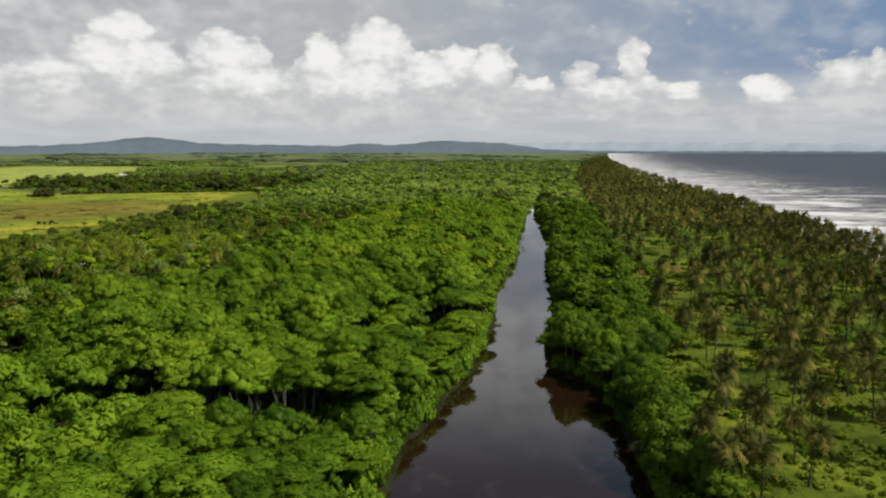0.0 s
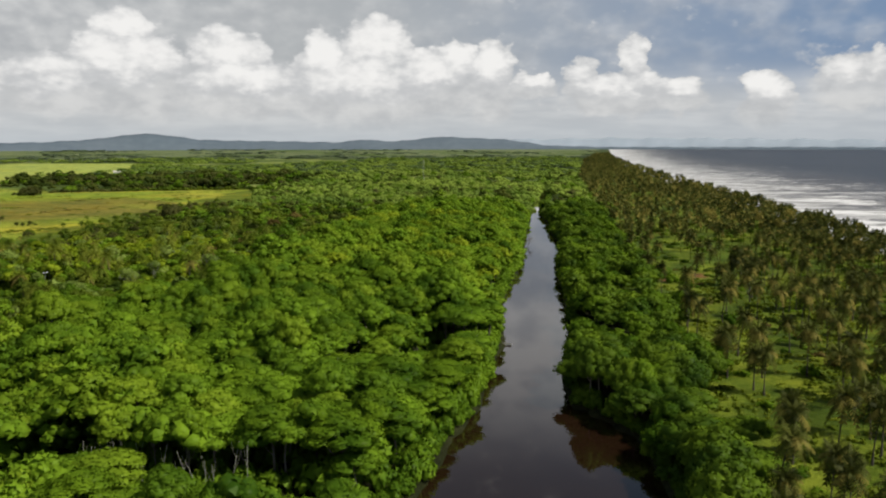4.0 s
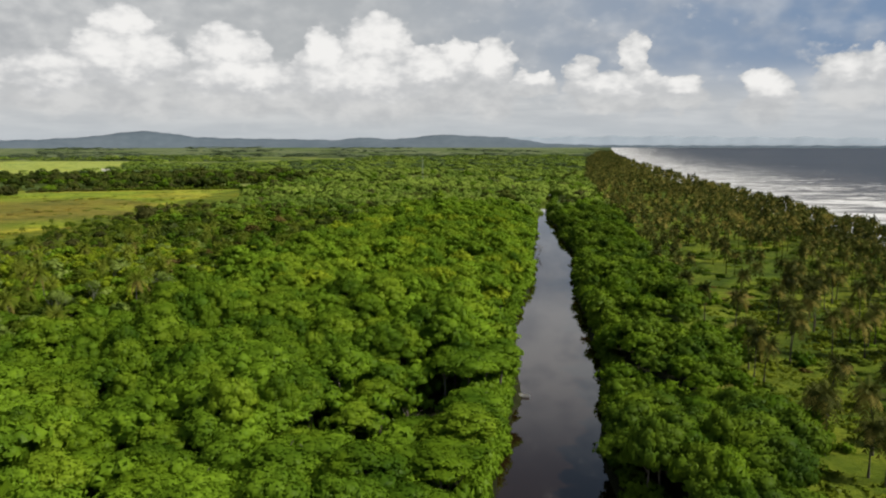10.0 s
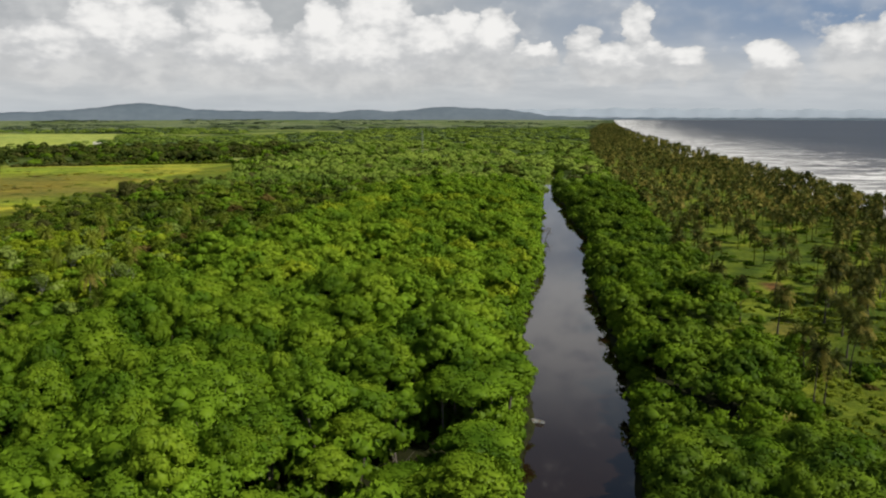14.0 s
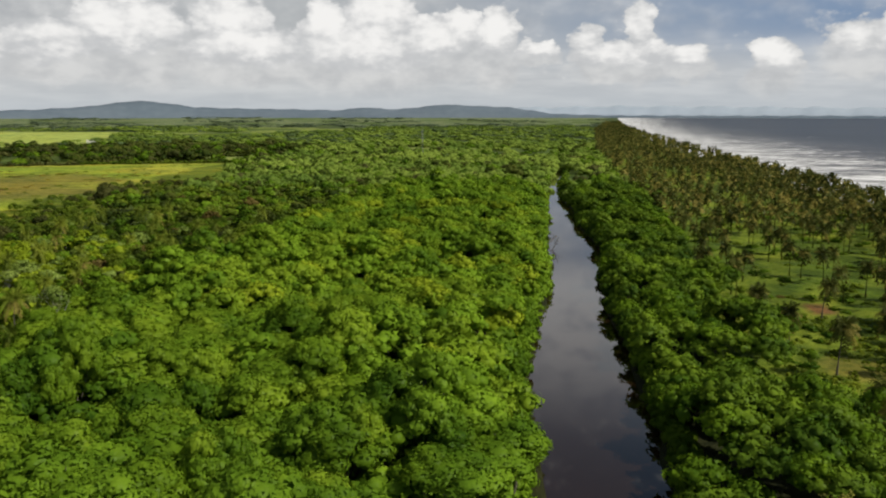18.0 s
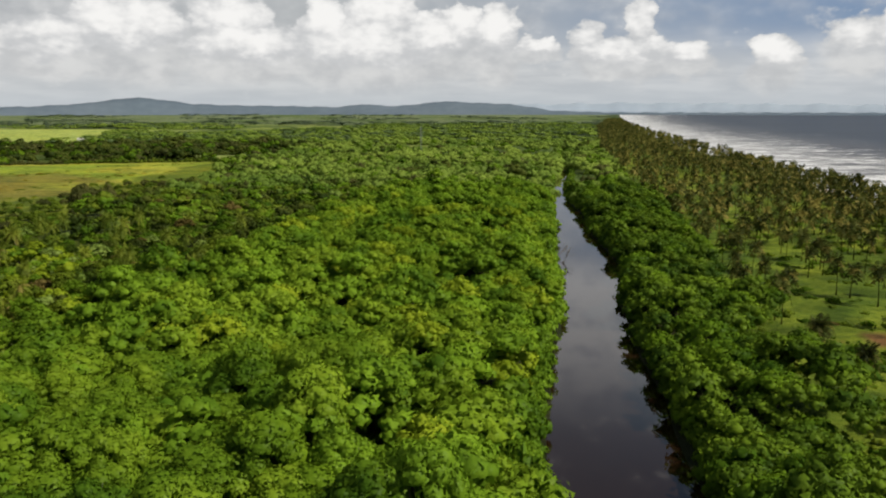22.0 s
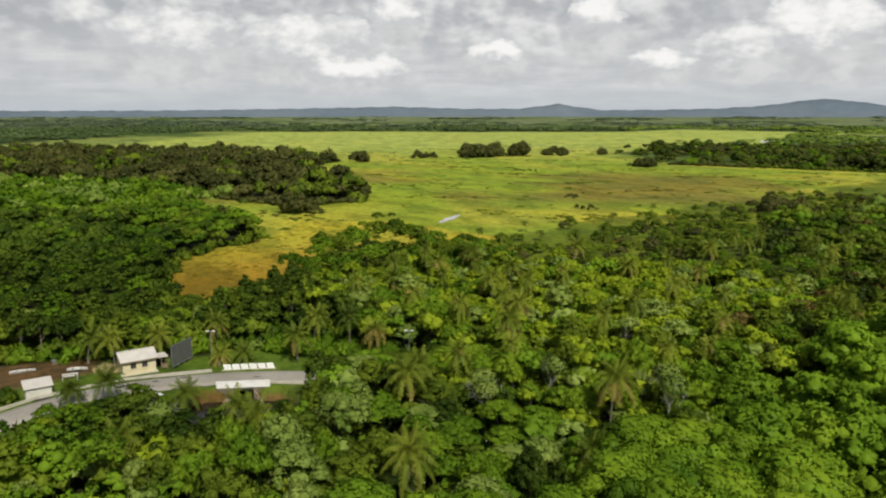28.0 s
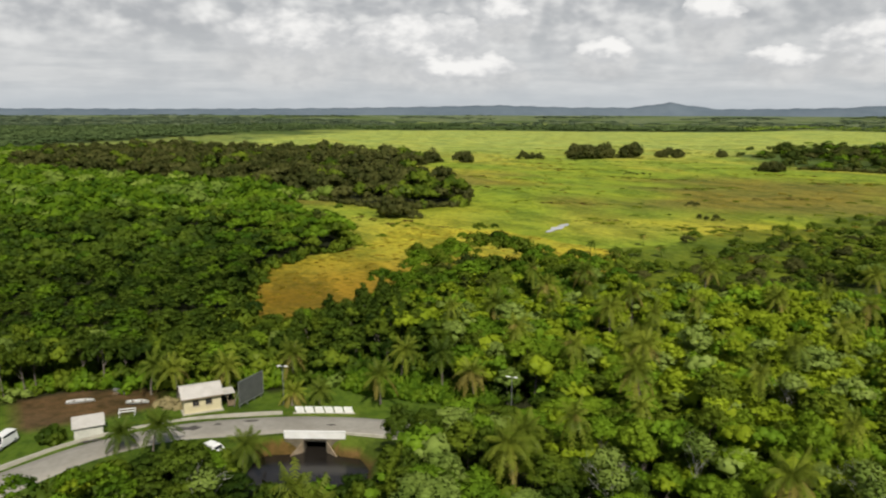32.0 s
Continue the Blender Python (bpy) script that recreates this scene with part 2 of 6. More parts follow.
DARKWOOD = leafy("dark_wood_leaf", (0.032, 0.042, 0.010), (0.066, 0.074, 0.018), (0.115, 0.118, 0.032))
OLIVE = leafy("olive_leaf", (0.020, 0.038, 0.007), (0.050, 0.074, 0.011), (0.105, 0.125, 0.020))
# Dark tree kind; shade round the village is also put into its tone.
SOMBRE = leafy("sombre_shaded_leaf", (0.018, 0.040, 0.006), (0.046, 0.082, 0.009), (0.105, 0.155, 0.015))
PALE = leafy("silvery_leaf", (0.120, 0.190, 0.030), (0.190, 0.268, 0.048), (0.285, 0.365, 0.078))
PALM = leafy("palm_frond", (0.013, 0.019, 0.004), (0.036, 0.047, 0.009), (0.122, 0.135, 0.026), through_light=0.15)
PALM_GREEN = leafy("green_palm_frond", (0.024, 0.048, 0.006), (0.054, 0.090, 0.010), (0.130, 0.170, 0.020), through_light=0.2)
PALM_BRIGHT = leafy("bright_palm_frond", (0.060, 0.095, 0.010), (0.125, 0.170, 0.016), (0.235, 0.270, 0.030), through_light=0.25)
PALM_YELLOW = leafy("yellowing_frond", (0.125, 0.115, 0.022), (0.205, 0.175, 0.034), (0.30, 0.255, 0.06))
# Far leaf tones: distance haze is put into their lighter, bluer greens.
FAR = leafy("hazed_far_woods_leaf", (0.088, 0.150, 0.023), (0.165, 0.250, 0.036), (0.27, 0.355, 0.056), patch=0.007, broad=0.7)
HORIZON = leafy("hazed_horizon_leaf", (0.064, 0.100, 0.036), (0.096, 0.142, 0.050), (0.135, 0.188, 0.066), patch=0.004, broad=0.8)
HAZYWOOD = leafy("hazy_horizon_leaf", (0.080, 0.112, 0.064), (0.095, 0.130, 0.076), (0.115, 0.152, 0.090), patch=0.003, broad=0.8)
GRASS = leafy("grass_blade", (0.070, 0.112, 0.009), (0.130, 0.178, 0.013), (0.205, 0.245, 0.018), patch=0.03)
# Deep green, darkened further for the shade on the bank's canal side.
BANKTREE = leafy("shaded_bank_leaf", (0.028, 0.064, 0.008), (0.070, 0.132, 0.011), (0.165, 0.250, 0.017), through_light=0.2)
RUST = leafy("rusty_leaf", (0.085, 0.065, 0.016), (0.12, 0.092, 0.022), (0.16, 0.125, 0.035))
REED = leafy("reed_blade", (0.15, 0.135, 0.015), (0.25, 0.185, 0.02), (0.35, 0.25, 0.03), patch=0.01)


def bark_material():
    m, n = material("grey_bark")
    p = place(n)
    c = n.mix(n.noise(p, 2.5, 4), (0.09, 0.07, 0.05), (0.24, 0.21, 0.17))
    surface(n, c, 0.9, bump=n.noise(p, 6, 4), strength=0.5)
    return m


BARK = bark_material()


def ground_material():
    m, n = material("ground")
    p = place(n)
    tone = n.add("ShaderNodeAttribute")
    tone.attribute_name = "cover"
    fine, mid, big = n.noise(p, 0.8, 5, 0.6), n.noise(p, 0.09, 4, 0.6), n.noise(p, 0.016, 4, 0.6)
    c = n.mix(n.step(mid, 0.3, 0.7, 0.0, 0.45), tone.outputs["Color"], n.mix(1.0, tone.outputs["Color"], (0.55, 0.62, 0.5), "MULTIPLY"))
    c = n.mix(n.step(big, 0.42, 0.62, 0.0, 0.65), c, n.mix(1.0, c, (1.35, 1.15, 0.9), "MULTIPLY"))
    streak = n.noise(n.vec("MULTIPLY", p, (0.5, 1.0, 1.0)), 0.05, 6, 0.7)
    c = n.mix(n.step(streak, 0.47, 0.56, 0.0, 0.85), c, n.mix(1.0, c, (0.58, 0.62, 0.5), "MULTIPLY"))
    tufts = n.noise(p, 0.38, 4, 0.65)
    c = n.mix(n.step(tufts, 0.46, 0.60, 0.0, 0.65), c, n.mix(1.0, c, (0.50, 0.60, 0.45), "MULTIPLY"))
    c = n.mix(n.step(fine, 0.45, 0.70, 0.0, 0.6), c, n.mix(1.0, c, (0.6, 0.7, 0.6), "MULTIPLY"))
    surface(n, c, 0.95, bump=n.math("ADD", n.noise(p, 1.3, 5, 0.7), n.noise(p, 0.25, 3)), strength=0.9, distance=0.6, spec=0.15)
    return m


GROUND = ground_material()


def canal_material():
    m, n = material("dark_canal_water")
    p = place(n)
    ripple = n.math("ADD", n.noise(n.vec("MULTIPLY", p, (1.0, 0.5, 1.0)), 0.7, 3), n.math("MULTIPLY", n.noise(p, 3.0, 2), 0.25))
    c = n.mix(n.noise(p, 0.05, 3), (0.013, 0.0065, 0.0032), (0.020, 0.010, 0.005))
    surface(n, c, 0.02, bump=ripple, strength=0.02, distance=0.02, spec=0.5).inputs["IOR"].default_value = 1.6
    return m


CANAL = canal_material()


def sea_material():
    m, n = material("surf_and_sea")
    p = place(n)
    off = n.add("ShaderNodeAttribute")
    off.attribute_name = "offshore"
    o = off.outputs["Fac"]
    along = n.add("ShaderNodeSeparateXYZ")
    n.link(p, along.inputs[0])
    x, y = along.outputs[0], along.outputs[1]
    # crests run nearly square to the shore, bending as they near it
    wobble = n.math("MULTIPLY", n.noise(p, 0.010, 3), 40.0)
    over = n.math("ADD", n.math("ADD", n.math("MULTIPLY", x, 0.26), n.math("MULTIPLY", y, 0.966)), wobble)
    crest = n.math("SUBTRACT", n.math("MULTIPLY", x, 0.966), n.math("MULTIPLY", y, 0.26))
    streak = n.noise(n.join(n.math("MULTIPLY", over, 0.042), n.math("MULTIPLY", crest, 0.0085)), 1.0, 6, 0.62)
    lace = n.noise(n.join(n.math("MULTIPLY", over, 0.16), n.math("MULTIPLY", crest, 0.035)), 1.0, 6, 0.7)
    lines = n.noise(n.join(n.math("MULTIPLY", over, 0.075), n.math("MULTIPLY", crest, 0.011)), 1.0, 5, 0.6)
    breaker = n.math("MULTIPLY", n.step(n.math("SUBTRACT", lines, n.step(o, 0.0, 380.0, 0.49, 0.65)), 0.0, 0.04), n.step(o, 470.0, 340.0))
    want = n.step(o, 0.0, 360.0, 0.46, 0.68)
    foam = n.math("MULTIPLY", n.step(n.math("SUBTRACT", n.math("ADD", n.math("MULTIPLY", streak, 0.65), n.math("MULTIPLY", lace, 0.35)), want), -0.02, 0.07), n.step(o, 440.0, 300.0))
    water = n.mix(n.step(o, 0.0, 420.0), (0.15, 0.142, 0.132), (0.012, 0.018, 0.026))
    water = n.mix(n.step(n.noise(n.join(n.math("MULTIPLY", over, 0.004), n.math("MULTIPLY", crest, 0.0012)), 1.0, 3), 0.4, 0.65), water, n.mix(1.0, water, (0.6, 0.6, 0.62), "MULTIPLY"))
    foam = n.math("MAXIMUM", n.math("MULTIPLY", foam, n.step(lace, 0.35, 0.6, 0.25, 0.75)), breaker)
    c = n.mix(foam, water, (0.74, 0.74, 0.73))
    surface(n, c, n.step(foam, 0.0, 1.0, 0.4, 0.9), bump=n.math("ADD", n.noise(p, 0.25, 4), n.math("MULTIPLY", foam, 0.5)), strength=0.4, distance=0.5, spec=0.2)
    return m


SEA = sea_material()


def plain(name, a, b, scale=1.5, rough=0.8, metal=0.0, bump=0.2, spec=0.4):
    """A worn surface between two tones, with grain at two sizes."""
    m, n = material(name)
    p = place(n)
    f = n.math("ADD", n.math("MULTIPLY", n.noise(p, scale, 4), 0.6), n.math("MULTIPLY", n.noise(p, scale * 9, 3), 0.4))
    surface(n, n.mix(n.step(f, 0.3, 0.7), a, b), rough, metal, n.noise(p, scale * 12, 3), bump, 0.01, spec)
    return m


# Both backdrop tones hold the haze of distance in their base colour.
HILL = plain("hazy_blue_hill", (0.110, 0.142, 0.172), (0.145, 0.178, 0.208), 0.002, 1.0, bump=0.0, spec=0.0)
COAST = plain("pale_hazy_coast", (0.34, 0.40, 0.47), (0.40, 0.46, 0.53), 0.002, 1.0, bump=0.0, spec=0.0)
ASPHALT = plain("grey_asphalt", (0.24, 0.222, 0.185), (0.33, 0.31, 0.265), 0.12, 0.9)
CONCRETE = plain("pale_concrete", (0.36, 0.33, 0.27), (0.5, 0.47, 0.4), 0.8, 0.9)
WHITE = plain("white_paint", (0.72, 0.72, 0.69), (0.84, 0.84, 0.82), 0.7, 0.6)
LIME = plain("weathered_limewash", (0.44, 0.44, 0.38), (0.58, 0.58, 0.51), 0.6, 0.85)
CREAM = plain("cream_plaster", (0.52, 0.46, 0.28), (0.64, 0.57, 0.37), 0.6, 0.85)
ROOF = plain("pale_roof_sheet", (0.46, 0.43, 0.38), (0.60, 0.57, 0.52), 0.4, 0.55)
DARK = plain("dark_opening", (0.012, 0.011, 0.010), (0.03, 0.027, 0.022), 1.0, 0.6)
SLATE = plain("dark_grey_panel", (0.07, 0.075, 0.07), (0.11, 0.115, 0.105), 0.5, 0.7)
STEEL = plain("galvanised_steel", (0.35, 0.36, 0.36), (0.5, 0.51, 0.5), 2.0, 0.45, 0.7)
# Stained headwall concrete; its dark tone also stands in for shade inside the culvert.
STAINED_SHADED = plain("stained_shaded_concrete", (0.10, 0.085, 0.055), (0.20, 0.17, 0.12), 0.7, 0.9)
MUDDY = plain("mud_stained_concrete", (0.19, 0.14, 0.085), (0.34, 0.28, 0.20), 0.9, 0.9)
# Pale sky reflected by the marsh pond, put into its base colour.
POND_SHEEN = plain("pond_sky_sheen", (0.42, 0.42, 0.40), (0.55, 0.55, 0.52), 0.1, 0.25)
MURKY = plain("murky_pool_water", (0.012, 0.010, 0.008), (0.022, 0.019, 0.016), 0.2, 0.2, bump=0.05, spec=0.4)
RUBBER = plain("black_rubber", (0.015, 0.015, 0.015), (0.03, 0.03, 0.03), 3.0, 0.85)
GLASS = plain("dark_window_glass", (0.02, 0.025, 0.03), (0.03, 0.035, 0.04), 1.0, 0.08)
PALM_BARK = plain("dark_palm_bark", (0.05, 0.042, 0.03), (0.13, 0.11, 0.085), 2.5, 0.9)
PALE_BARK = plain("pale_bare_bark", (0.22, 0.22, 0.17), (0.40, 0.39, 0.32), 2.0, 0.85)
DRY = plain("dry_brush", (0.20, 0.17, 0.08), (0.34, 0.28, 0.13), 1.2, 0.95)
DARK_PATCH = plain("dark_road_tone", (0.055, 0.05, 0.044), (0.095, 0.088, 0.075), 0.8, 0.85)
TIMBER = plain("weathered_timber", (0.14, 0.10, 0.06), (0.26, 0.20, 0.13), 1.5, 0.85)


# ---- plan of the land ----
def smooth(a, b, x):
    t = np.clip((np.asarray(x, float) - a) / (b - a), 0, 1)
    return t * t * (3 - 2 * t)


LEFT_BANK = [(0, -22), (90, -13), (115, -10), (134, -9), (146, -4.5), (160, -2.5), (180, 4), (206, 7), (232, 11.3), (270, 11.8), (300, 14.5), (335, 20), (372, 26), (470, 33), (501, 38), (640, 49.5), (700, 55), (760, 65), (858, 78), (900, 84), (1040, 98), (1082, 104), (1300, 128)]
RIGHT_BANK = [(0, 36), (90, 34), (121, 33), (150, 33), (163, 33), (170, 31.5), (176, 28), (182, 24), (188, 23), (212, 25), (250, 31.5), (285, 34.8), (327, 37), (350, 39), (385, 43), (418, 51), (502, 51), (553, 56), (600, 55.5), (640, 57.5), (700, 62.5), (760, 72.5), (858, 85), (900, 88), (1040, 101), (1070, 112), (1110, 116), (1160, 117), (1300, 131)]


def left_bank(y):
    return np.interp(y, *zip(*LEFT_BANK))


def right_bank(y):
    return np.interp(y, *zip(*RIGHT_BANK))


def shore(y):
    y = np.maximum(y, 0)
    return 184 + 0.086 * y + 1.3e-5 * y * y


def grove_edge(y):
    """Where the coconut palms begin, east of the canal."""
    return np.interp(y, [0, 119, 142, 189, 241, 281, 318, 386, 537, 668, 1068, 2089, 4800], [36, 39, 46, 55, 61, 65, 68, 71, 95, 108, 150, 305, 820])


MARSH = [(-228, 262), (-216, 278), (-222, 290), (-243, 312), (-262, 330), (-262, 372), (-236, 384), (-208, 360), (-192, 358), (-180, 376), (-176, 410), (-184, 450), (-190, 490), (-200, 520),
         (-200, 580), (-200, 674), (-205, 765), (-265, 930), (-360, 905), (-480, 862), (-650, 985), (-700, 1215), (-590, 1232), (-790, 1790), (-800, 2080), (-1310, 2165), (-1250, 1800),
         (-1450, 1550), (-1750, 1263), (-1850, 1062), (-1480, 659), (-1150, 440), (-1010, 470), (-900, 600), (-740, 625), (-672, 534), (-476, 485), (-412, 444), (-418, 399), (-460, 390), (-500, 372),
         (-470, 348), (-400, 342), (-350, 342), (-322, 334), (-318, 316), (-302, 291), (-262, 272)]
DARK_GROVE = [(-540, 378), (-460, 392), (-418, 400), (-412, 444), (-476, 485), (-672, 534), (-740, 625), (-900, 590), (-1010, 470), (-1120, 420), (-1060, 270), (-850, 210), (-700, 270)]
ORANGE = [(-228, 262), (-216, 278), (-222, 290), (-243, 312), (-262, 330), (-262, 372), (-222, 386), (-262, 420), (-330, 410), (-358, 372), (-320, 336), (-318, 316), (-302, 291), (-262, 272)]
VILLAGE = [(-205, 196), (-158, 195), (-160, 232), (-150, 246), (-148, 262), (-152, 274), (-158, 282), (-167, 285), (-177, 284), (-182, 272), (-182, 261), (-185, 256), (-187, 246), (-196, 236), (-206, 222)]
ROAD = [(-161, 190), (-163, 195), (-165.5, 201), (-170.5, 213), (-173.4, 220), (-174.2, 229), (-173.6, 236.5), (-170.5, 245.5), (-166.9, 253), (-161.9, 260.5), (-155.5, 268), (-146, 277), (-134, 287), (-118, 300)]
POOL = [(-162.6, 244.5), (-163.0, 247.2), (-161.4, 250.3), (-161.5, 252.1), (-166.6, 255.8), (-164.6, 258.9), (-158.8, 255.6), (-157.6, 256.0), (-154.0, 259.3), (-150.1, 259.0), (-145, 256), (-143, 251.5), (-144.5, 246), (-150, 242.5), (-157, 240.5)]


# Dark gullies in the mangroves
GULLIES = [[(-76, 136), (-59, 137), (-52, 138), (-44, 134), (-36, 132), (-28, 133), (-20, 134), (-4, 135)], [(-18, 188), (-12, 203), (-7, 216), (6, 217)]]

# Palms that stand alone: x, y, height, share of green fronds
SHOWY = [(-194.5, 234.4, 6.0, 0.9), (-189.7, 238.4, 6.2, 0.55), (-206, 243.5, 6, 0.9), (-187.0, 247.4, 6.0, 0.6), (-184.6, 259, 7, 0.6), (-175.3, 255.4, 2.4, 0.4), (-173.2, 259.9, 2.8, 0.85),
         (-157.7, 241.1, 5.2, 0.9), (-166.4, 229.8, 5.4, 0.9), (-171.6, 225.6, 3.2, 0.95), (-165.5, 281.5, 8.5, 0.85), (-157.9, 283.5, 7.0, 0.25), (-168.0, 269.7, 6.5, 0.55), (-174.3, 277.3, 8.0, 0.8),
         (-128.1, 273.7, 9.5, 0.7), (-134.3, 301.3, 12, 0.6), (-158.0, 367.7, 12, 0.6), (-185.8, 378, 12, 0.55), (-186, 309.4, 12, 0.6), (-98.5, 287.2, 12.5, 0.45), (-156.5, 411.5, 12, 0.6),
         (-124.1, 267.7, 10.5, 0.75), (-102.2, 251.5, 11.5, 0.75), (-147, 314, 10.5, 0.6), (-196, 331, 12, 0.55), (-180, 345, 11.5, 0.5), (-205, 352, 11, 0.55), (-172, 330, 11.5, 0.7)]


FIELDS = [[(-640, 2070), (-330, 2070), (-320, 2480), (-660, 2480)], [(-1140, 240), (-1080, 390), (-1480, 680), (-1850, 1062), (-1990, 1000), (-1600, 540), (-1300, 230)],
          [(-420, 1010), (-250, 960), (-230, 1010), (-400, 1075)], [(-900, 2500), (-300, 2460), (-280, 2560), (-900, 2620)], [(-2600, 1500), (-1500, 2300), (-1600, 2440), (-2750, 1640)],
          [(-160, 1230), (20, 1200), (40, 1270), (-150, 1310)],
          [(-815, 1760), (-690, 1690), (-500, 1850), (-440, 2085), (-815, 2085)]]


def gully(x, y):
    """Distance to the nearest gully."""
    return np.minimum(far_from(GULLIES[0], x, y), far_from(GULLIES[1], x, y) + 1.6)


def in_fields(x, y):
    hit = np.zeros(np.broadcast(x, y).shape, bool)
    for f in FIELDS:
        hit |= inside(f, x, y)
    return hit


def scrub(x, y):
    """Open low scrub between the far woods."""
    return np.sin(x * 0.006 + 1.7 * np.sin(y * 0.0041)) * np.sin(y * 0.0087 + 1.3 * np.sin(x * 0.0035 + 2)) > 0.42


def inside(poly, x, y):
    x, y = np.asarray(x, float), np.asarray(y, float)
    hit = np.zeros(np.broadcast(x, y).shape, bool)
    for (ax, ay), (bx, by) in zip(poly, poly[1:] + poly[:1]):
        if ay != by:
            hit ^= ((ay > y) != (by > y)) & (x < (bx - ax) * (y - ay) / (by - ay) + ax)
    return hit


def far_from(line, x, y, closed=False):
    """Distance to a line of points."""
    best = np.full(np.broadcast(x, y).shape, 1e9)
    pts = line + line[:1] if closed else line
    for (ax, ay), (bx, by) in zip(pts, pts[1:]):
        dx, dy = bx - ax, by - ay
        t = np.clip(((x - ax) * dx + (y - ay) * dy) / (dx * dx + dy * dy), 0, 1)
        best = np.minimum(best, np.hypot(x - ax - t * dx, y - ay - t * dy))
    return best


def along(line, step):
    """Points and headings along a smoothed line."""
    p = np.array(line, float)
    d = np.r_[0, np.cumsum(np.hypot(*np.diff(p, axis=0).T))]
    s = np.arange(0, d[-1], step)
    q = np.c_[np.interp(s, d, p[:, 0]), np.interp(s, d, p[:, 1])]
    for _ in range(3):
        q[1:-1] = (q[:-2] + 2 * q[1:-1] + q[2:]) / 4
    t = np.gradient(q, axis=0)
    return q, t / np.hypot(*t.T)[:, None]


def rise(x, y):
    """The plain lifts a little towards the far hills."""
    return 26 * np.clip((np.hypot(x, y - 200) - 1500) / 3350, 0, 1.2) ** 2


def land(x, y):
    """Height of the ground."""
    x, y = np.asarray(x, float), np.asarray(y, float)
    z = 0.9 + rise(x, y) + 0.25 * np.sin(x * 0.11 + 2 * np.sin(y * 0.05)) * np.sin(y * 0.13)
    z = z + 1.75 * (1 - smooth(22, 48, far_from(ROAD, x, y)))
    gap = np.maximum(left_bank(y) - x, x - right_bank(y))
    z = np.where(y < 1290, -1.6 + (z + 1.6) * smooth(-2.5, 1.5, gap), z)
    d = far_from(POOL, x, y, True) * np.where(inside(POOL, x, y), -1, 1)
    z = -1.5 + (z + 1.5) * smooth(-1.5, 1.4, d)
    return np.where(x > shore(y) - 25, z - (z - rise(x, y) + 2.5) * smooth(-25, 25, x - shore(y)), z)


def cover(x, y):
    """Colour of what covers the ground."""
    c = np.empty((len(x), 3))
    c[:] = (0.032, 0.036, 0.012)
    c[(y > 600) & (x < grove_edge(y))] = (0.075, 0.110, 0.018)
    wob = 6 * np.sin(x * 0.09) * np.cos(y * 0.07)
    grass = (x > grove_edge(y) - 8)
    tuft = smooth(-0.5, 0.6, np.sin(x * 0.13 + 2 * np.sin(y * 0.06)) * np.sin(y * 0.095 + np.sin(x * 0.09)) + 0.5 * np.sin(x * 0.31 + y * 0.11) * np.sin(y * 0.27))[:, None]
    c[grass] = (np.array((0.098, 0.150, 0.011)) * (1 - tuft) + np.array((0.200, 0.250, 0.020)) * tuft)[grass]
    for ex, ey, er, tone in ((83, 331, 5.5, (0.21, 0.10, 0.04)), (97, 339, 4.0, (0.19, 0.10, 0.04)), (82, 292, 7.0, (0.27, 0.25, 0.045)), (112, 648, 12, (0.29, 0.26, 0.05)), (137, 662, 14, (0.28, 0.25, 0.05)), (58, 236, 5.0, (0.25, 0.24, 0.04))):
        c[np.hypot(x - ex, (y - ey) * 0.8) < er + wob * 0.3] = tone
    sand = x > shore(y) - 14 + wob
    c[sand] = (0.36, 0.30, 0.23)
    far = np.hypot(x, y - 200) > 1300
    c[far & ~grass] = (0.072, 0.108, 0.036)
    # haze over the far plain, put into the ground colour by distance
    far_haze = smooth(2300, 3100, np.hypot(x, y - 200))[:, None]
    c[~grass & far] = (c * (1 - far_haze) + np.array((0.185, 0.225, 0.115)) * far_haze)[~grass & far]
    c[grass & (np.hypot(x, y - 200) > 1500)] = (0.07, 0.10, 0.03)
    marsh = inside(MARSH, x, y)
    thin = (y > 370) & (x < 0) & (np.hypot(x, y) < 1500) & (far_from(MARSH, x, y, True) < 70) & ~inside(DARK_GROVE, x, y)
    c[thin & ~grass] = (0.085, 0.115, 0.014)
    n1 = np.sin(x * 0.013 + 1.5 * np.sin(y * 0.017)) * np.sin(y * 0.021 + np.sin(x * 0.011))
    r = np.hypot(x + 50, y - 213)
    green, gold, brown = np.array((0.285, 0.370, 0.029)), np.array((0.455, 0.435, 0.050)), np.array((0.225, 0.185, 0.036))
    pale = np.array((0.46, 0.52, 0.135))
    n2 = np.sin(x * 0.031 + 2.0 * np.sin(y * 0.024 + 1)) * np.sin(y * 0.043 + 1.4 * np.sin(x * 0.019))
    m = green + (gold - green) * smooth(-0.3, 0.7, n1 + 0.5 * n2)[:, None]
    band = smooth(400, 460, r) * (1 - smooth(600, 700, r))
    m = m + (brown - m) * (band * smooth(-0.9, 0.4, np.sin(x * 0.016 + y * 0.011) + 0.8 * n2) * 0.85)[:, None]
    # the far marsh pales with distance, haze put into its colour
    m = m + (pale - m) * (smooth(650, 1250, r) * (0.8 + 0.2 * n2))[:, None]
    c[marsh] = m[marsh]
    c[in_fields(x, y)] = (0.26, 0.31, 0.075)
    open_land = scrub(x, y) & (y > 620) & ~marsh & ~grass
    c[open_land] = (0.10, 0.15, 0.03)
    margin = marsh & (x > -268 + wob) & (y > 376)
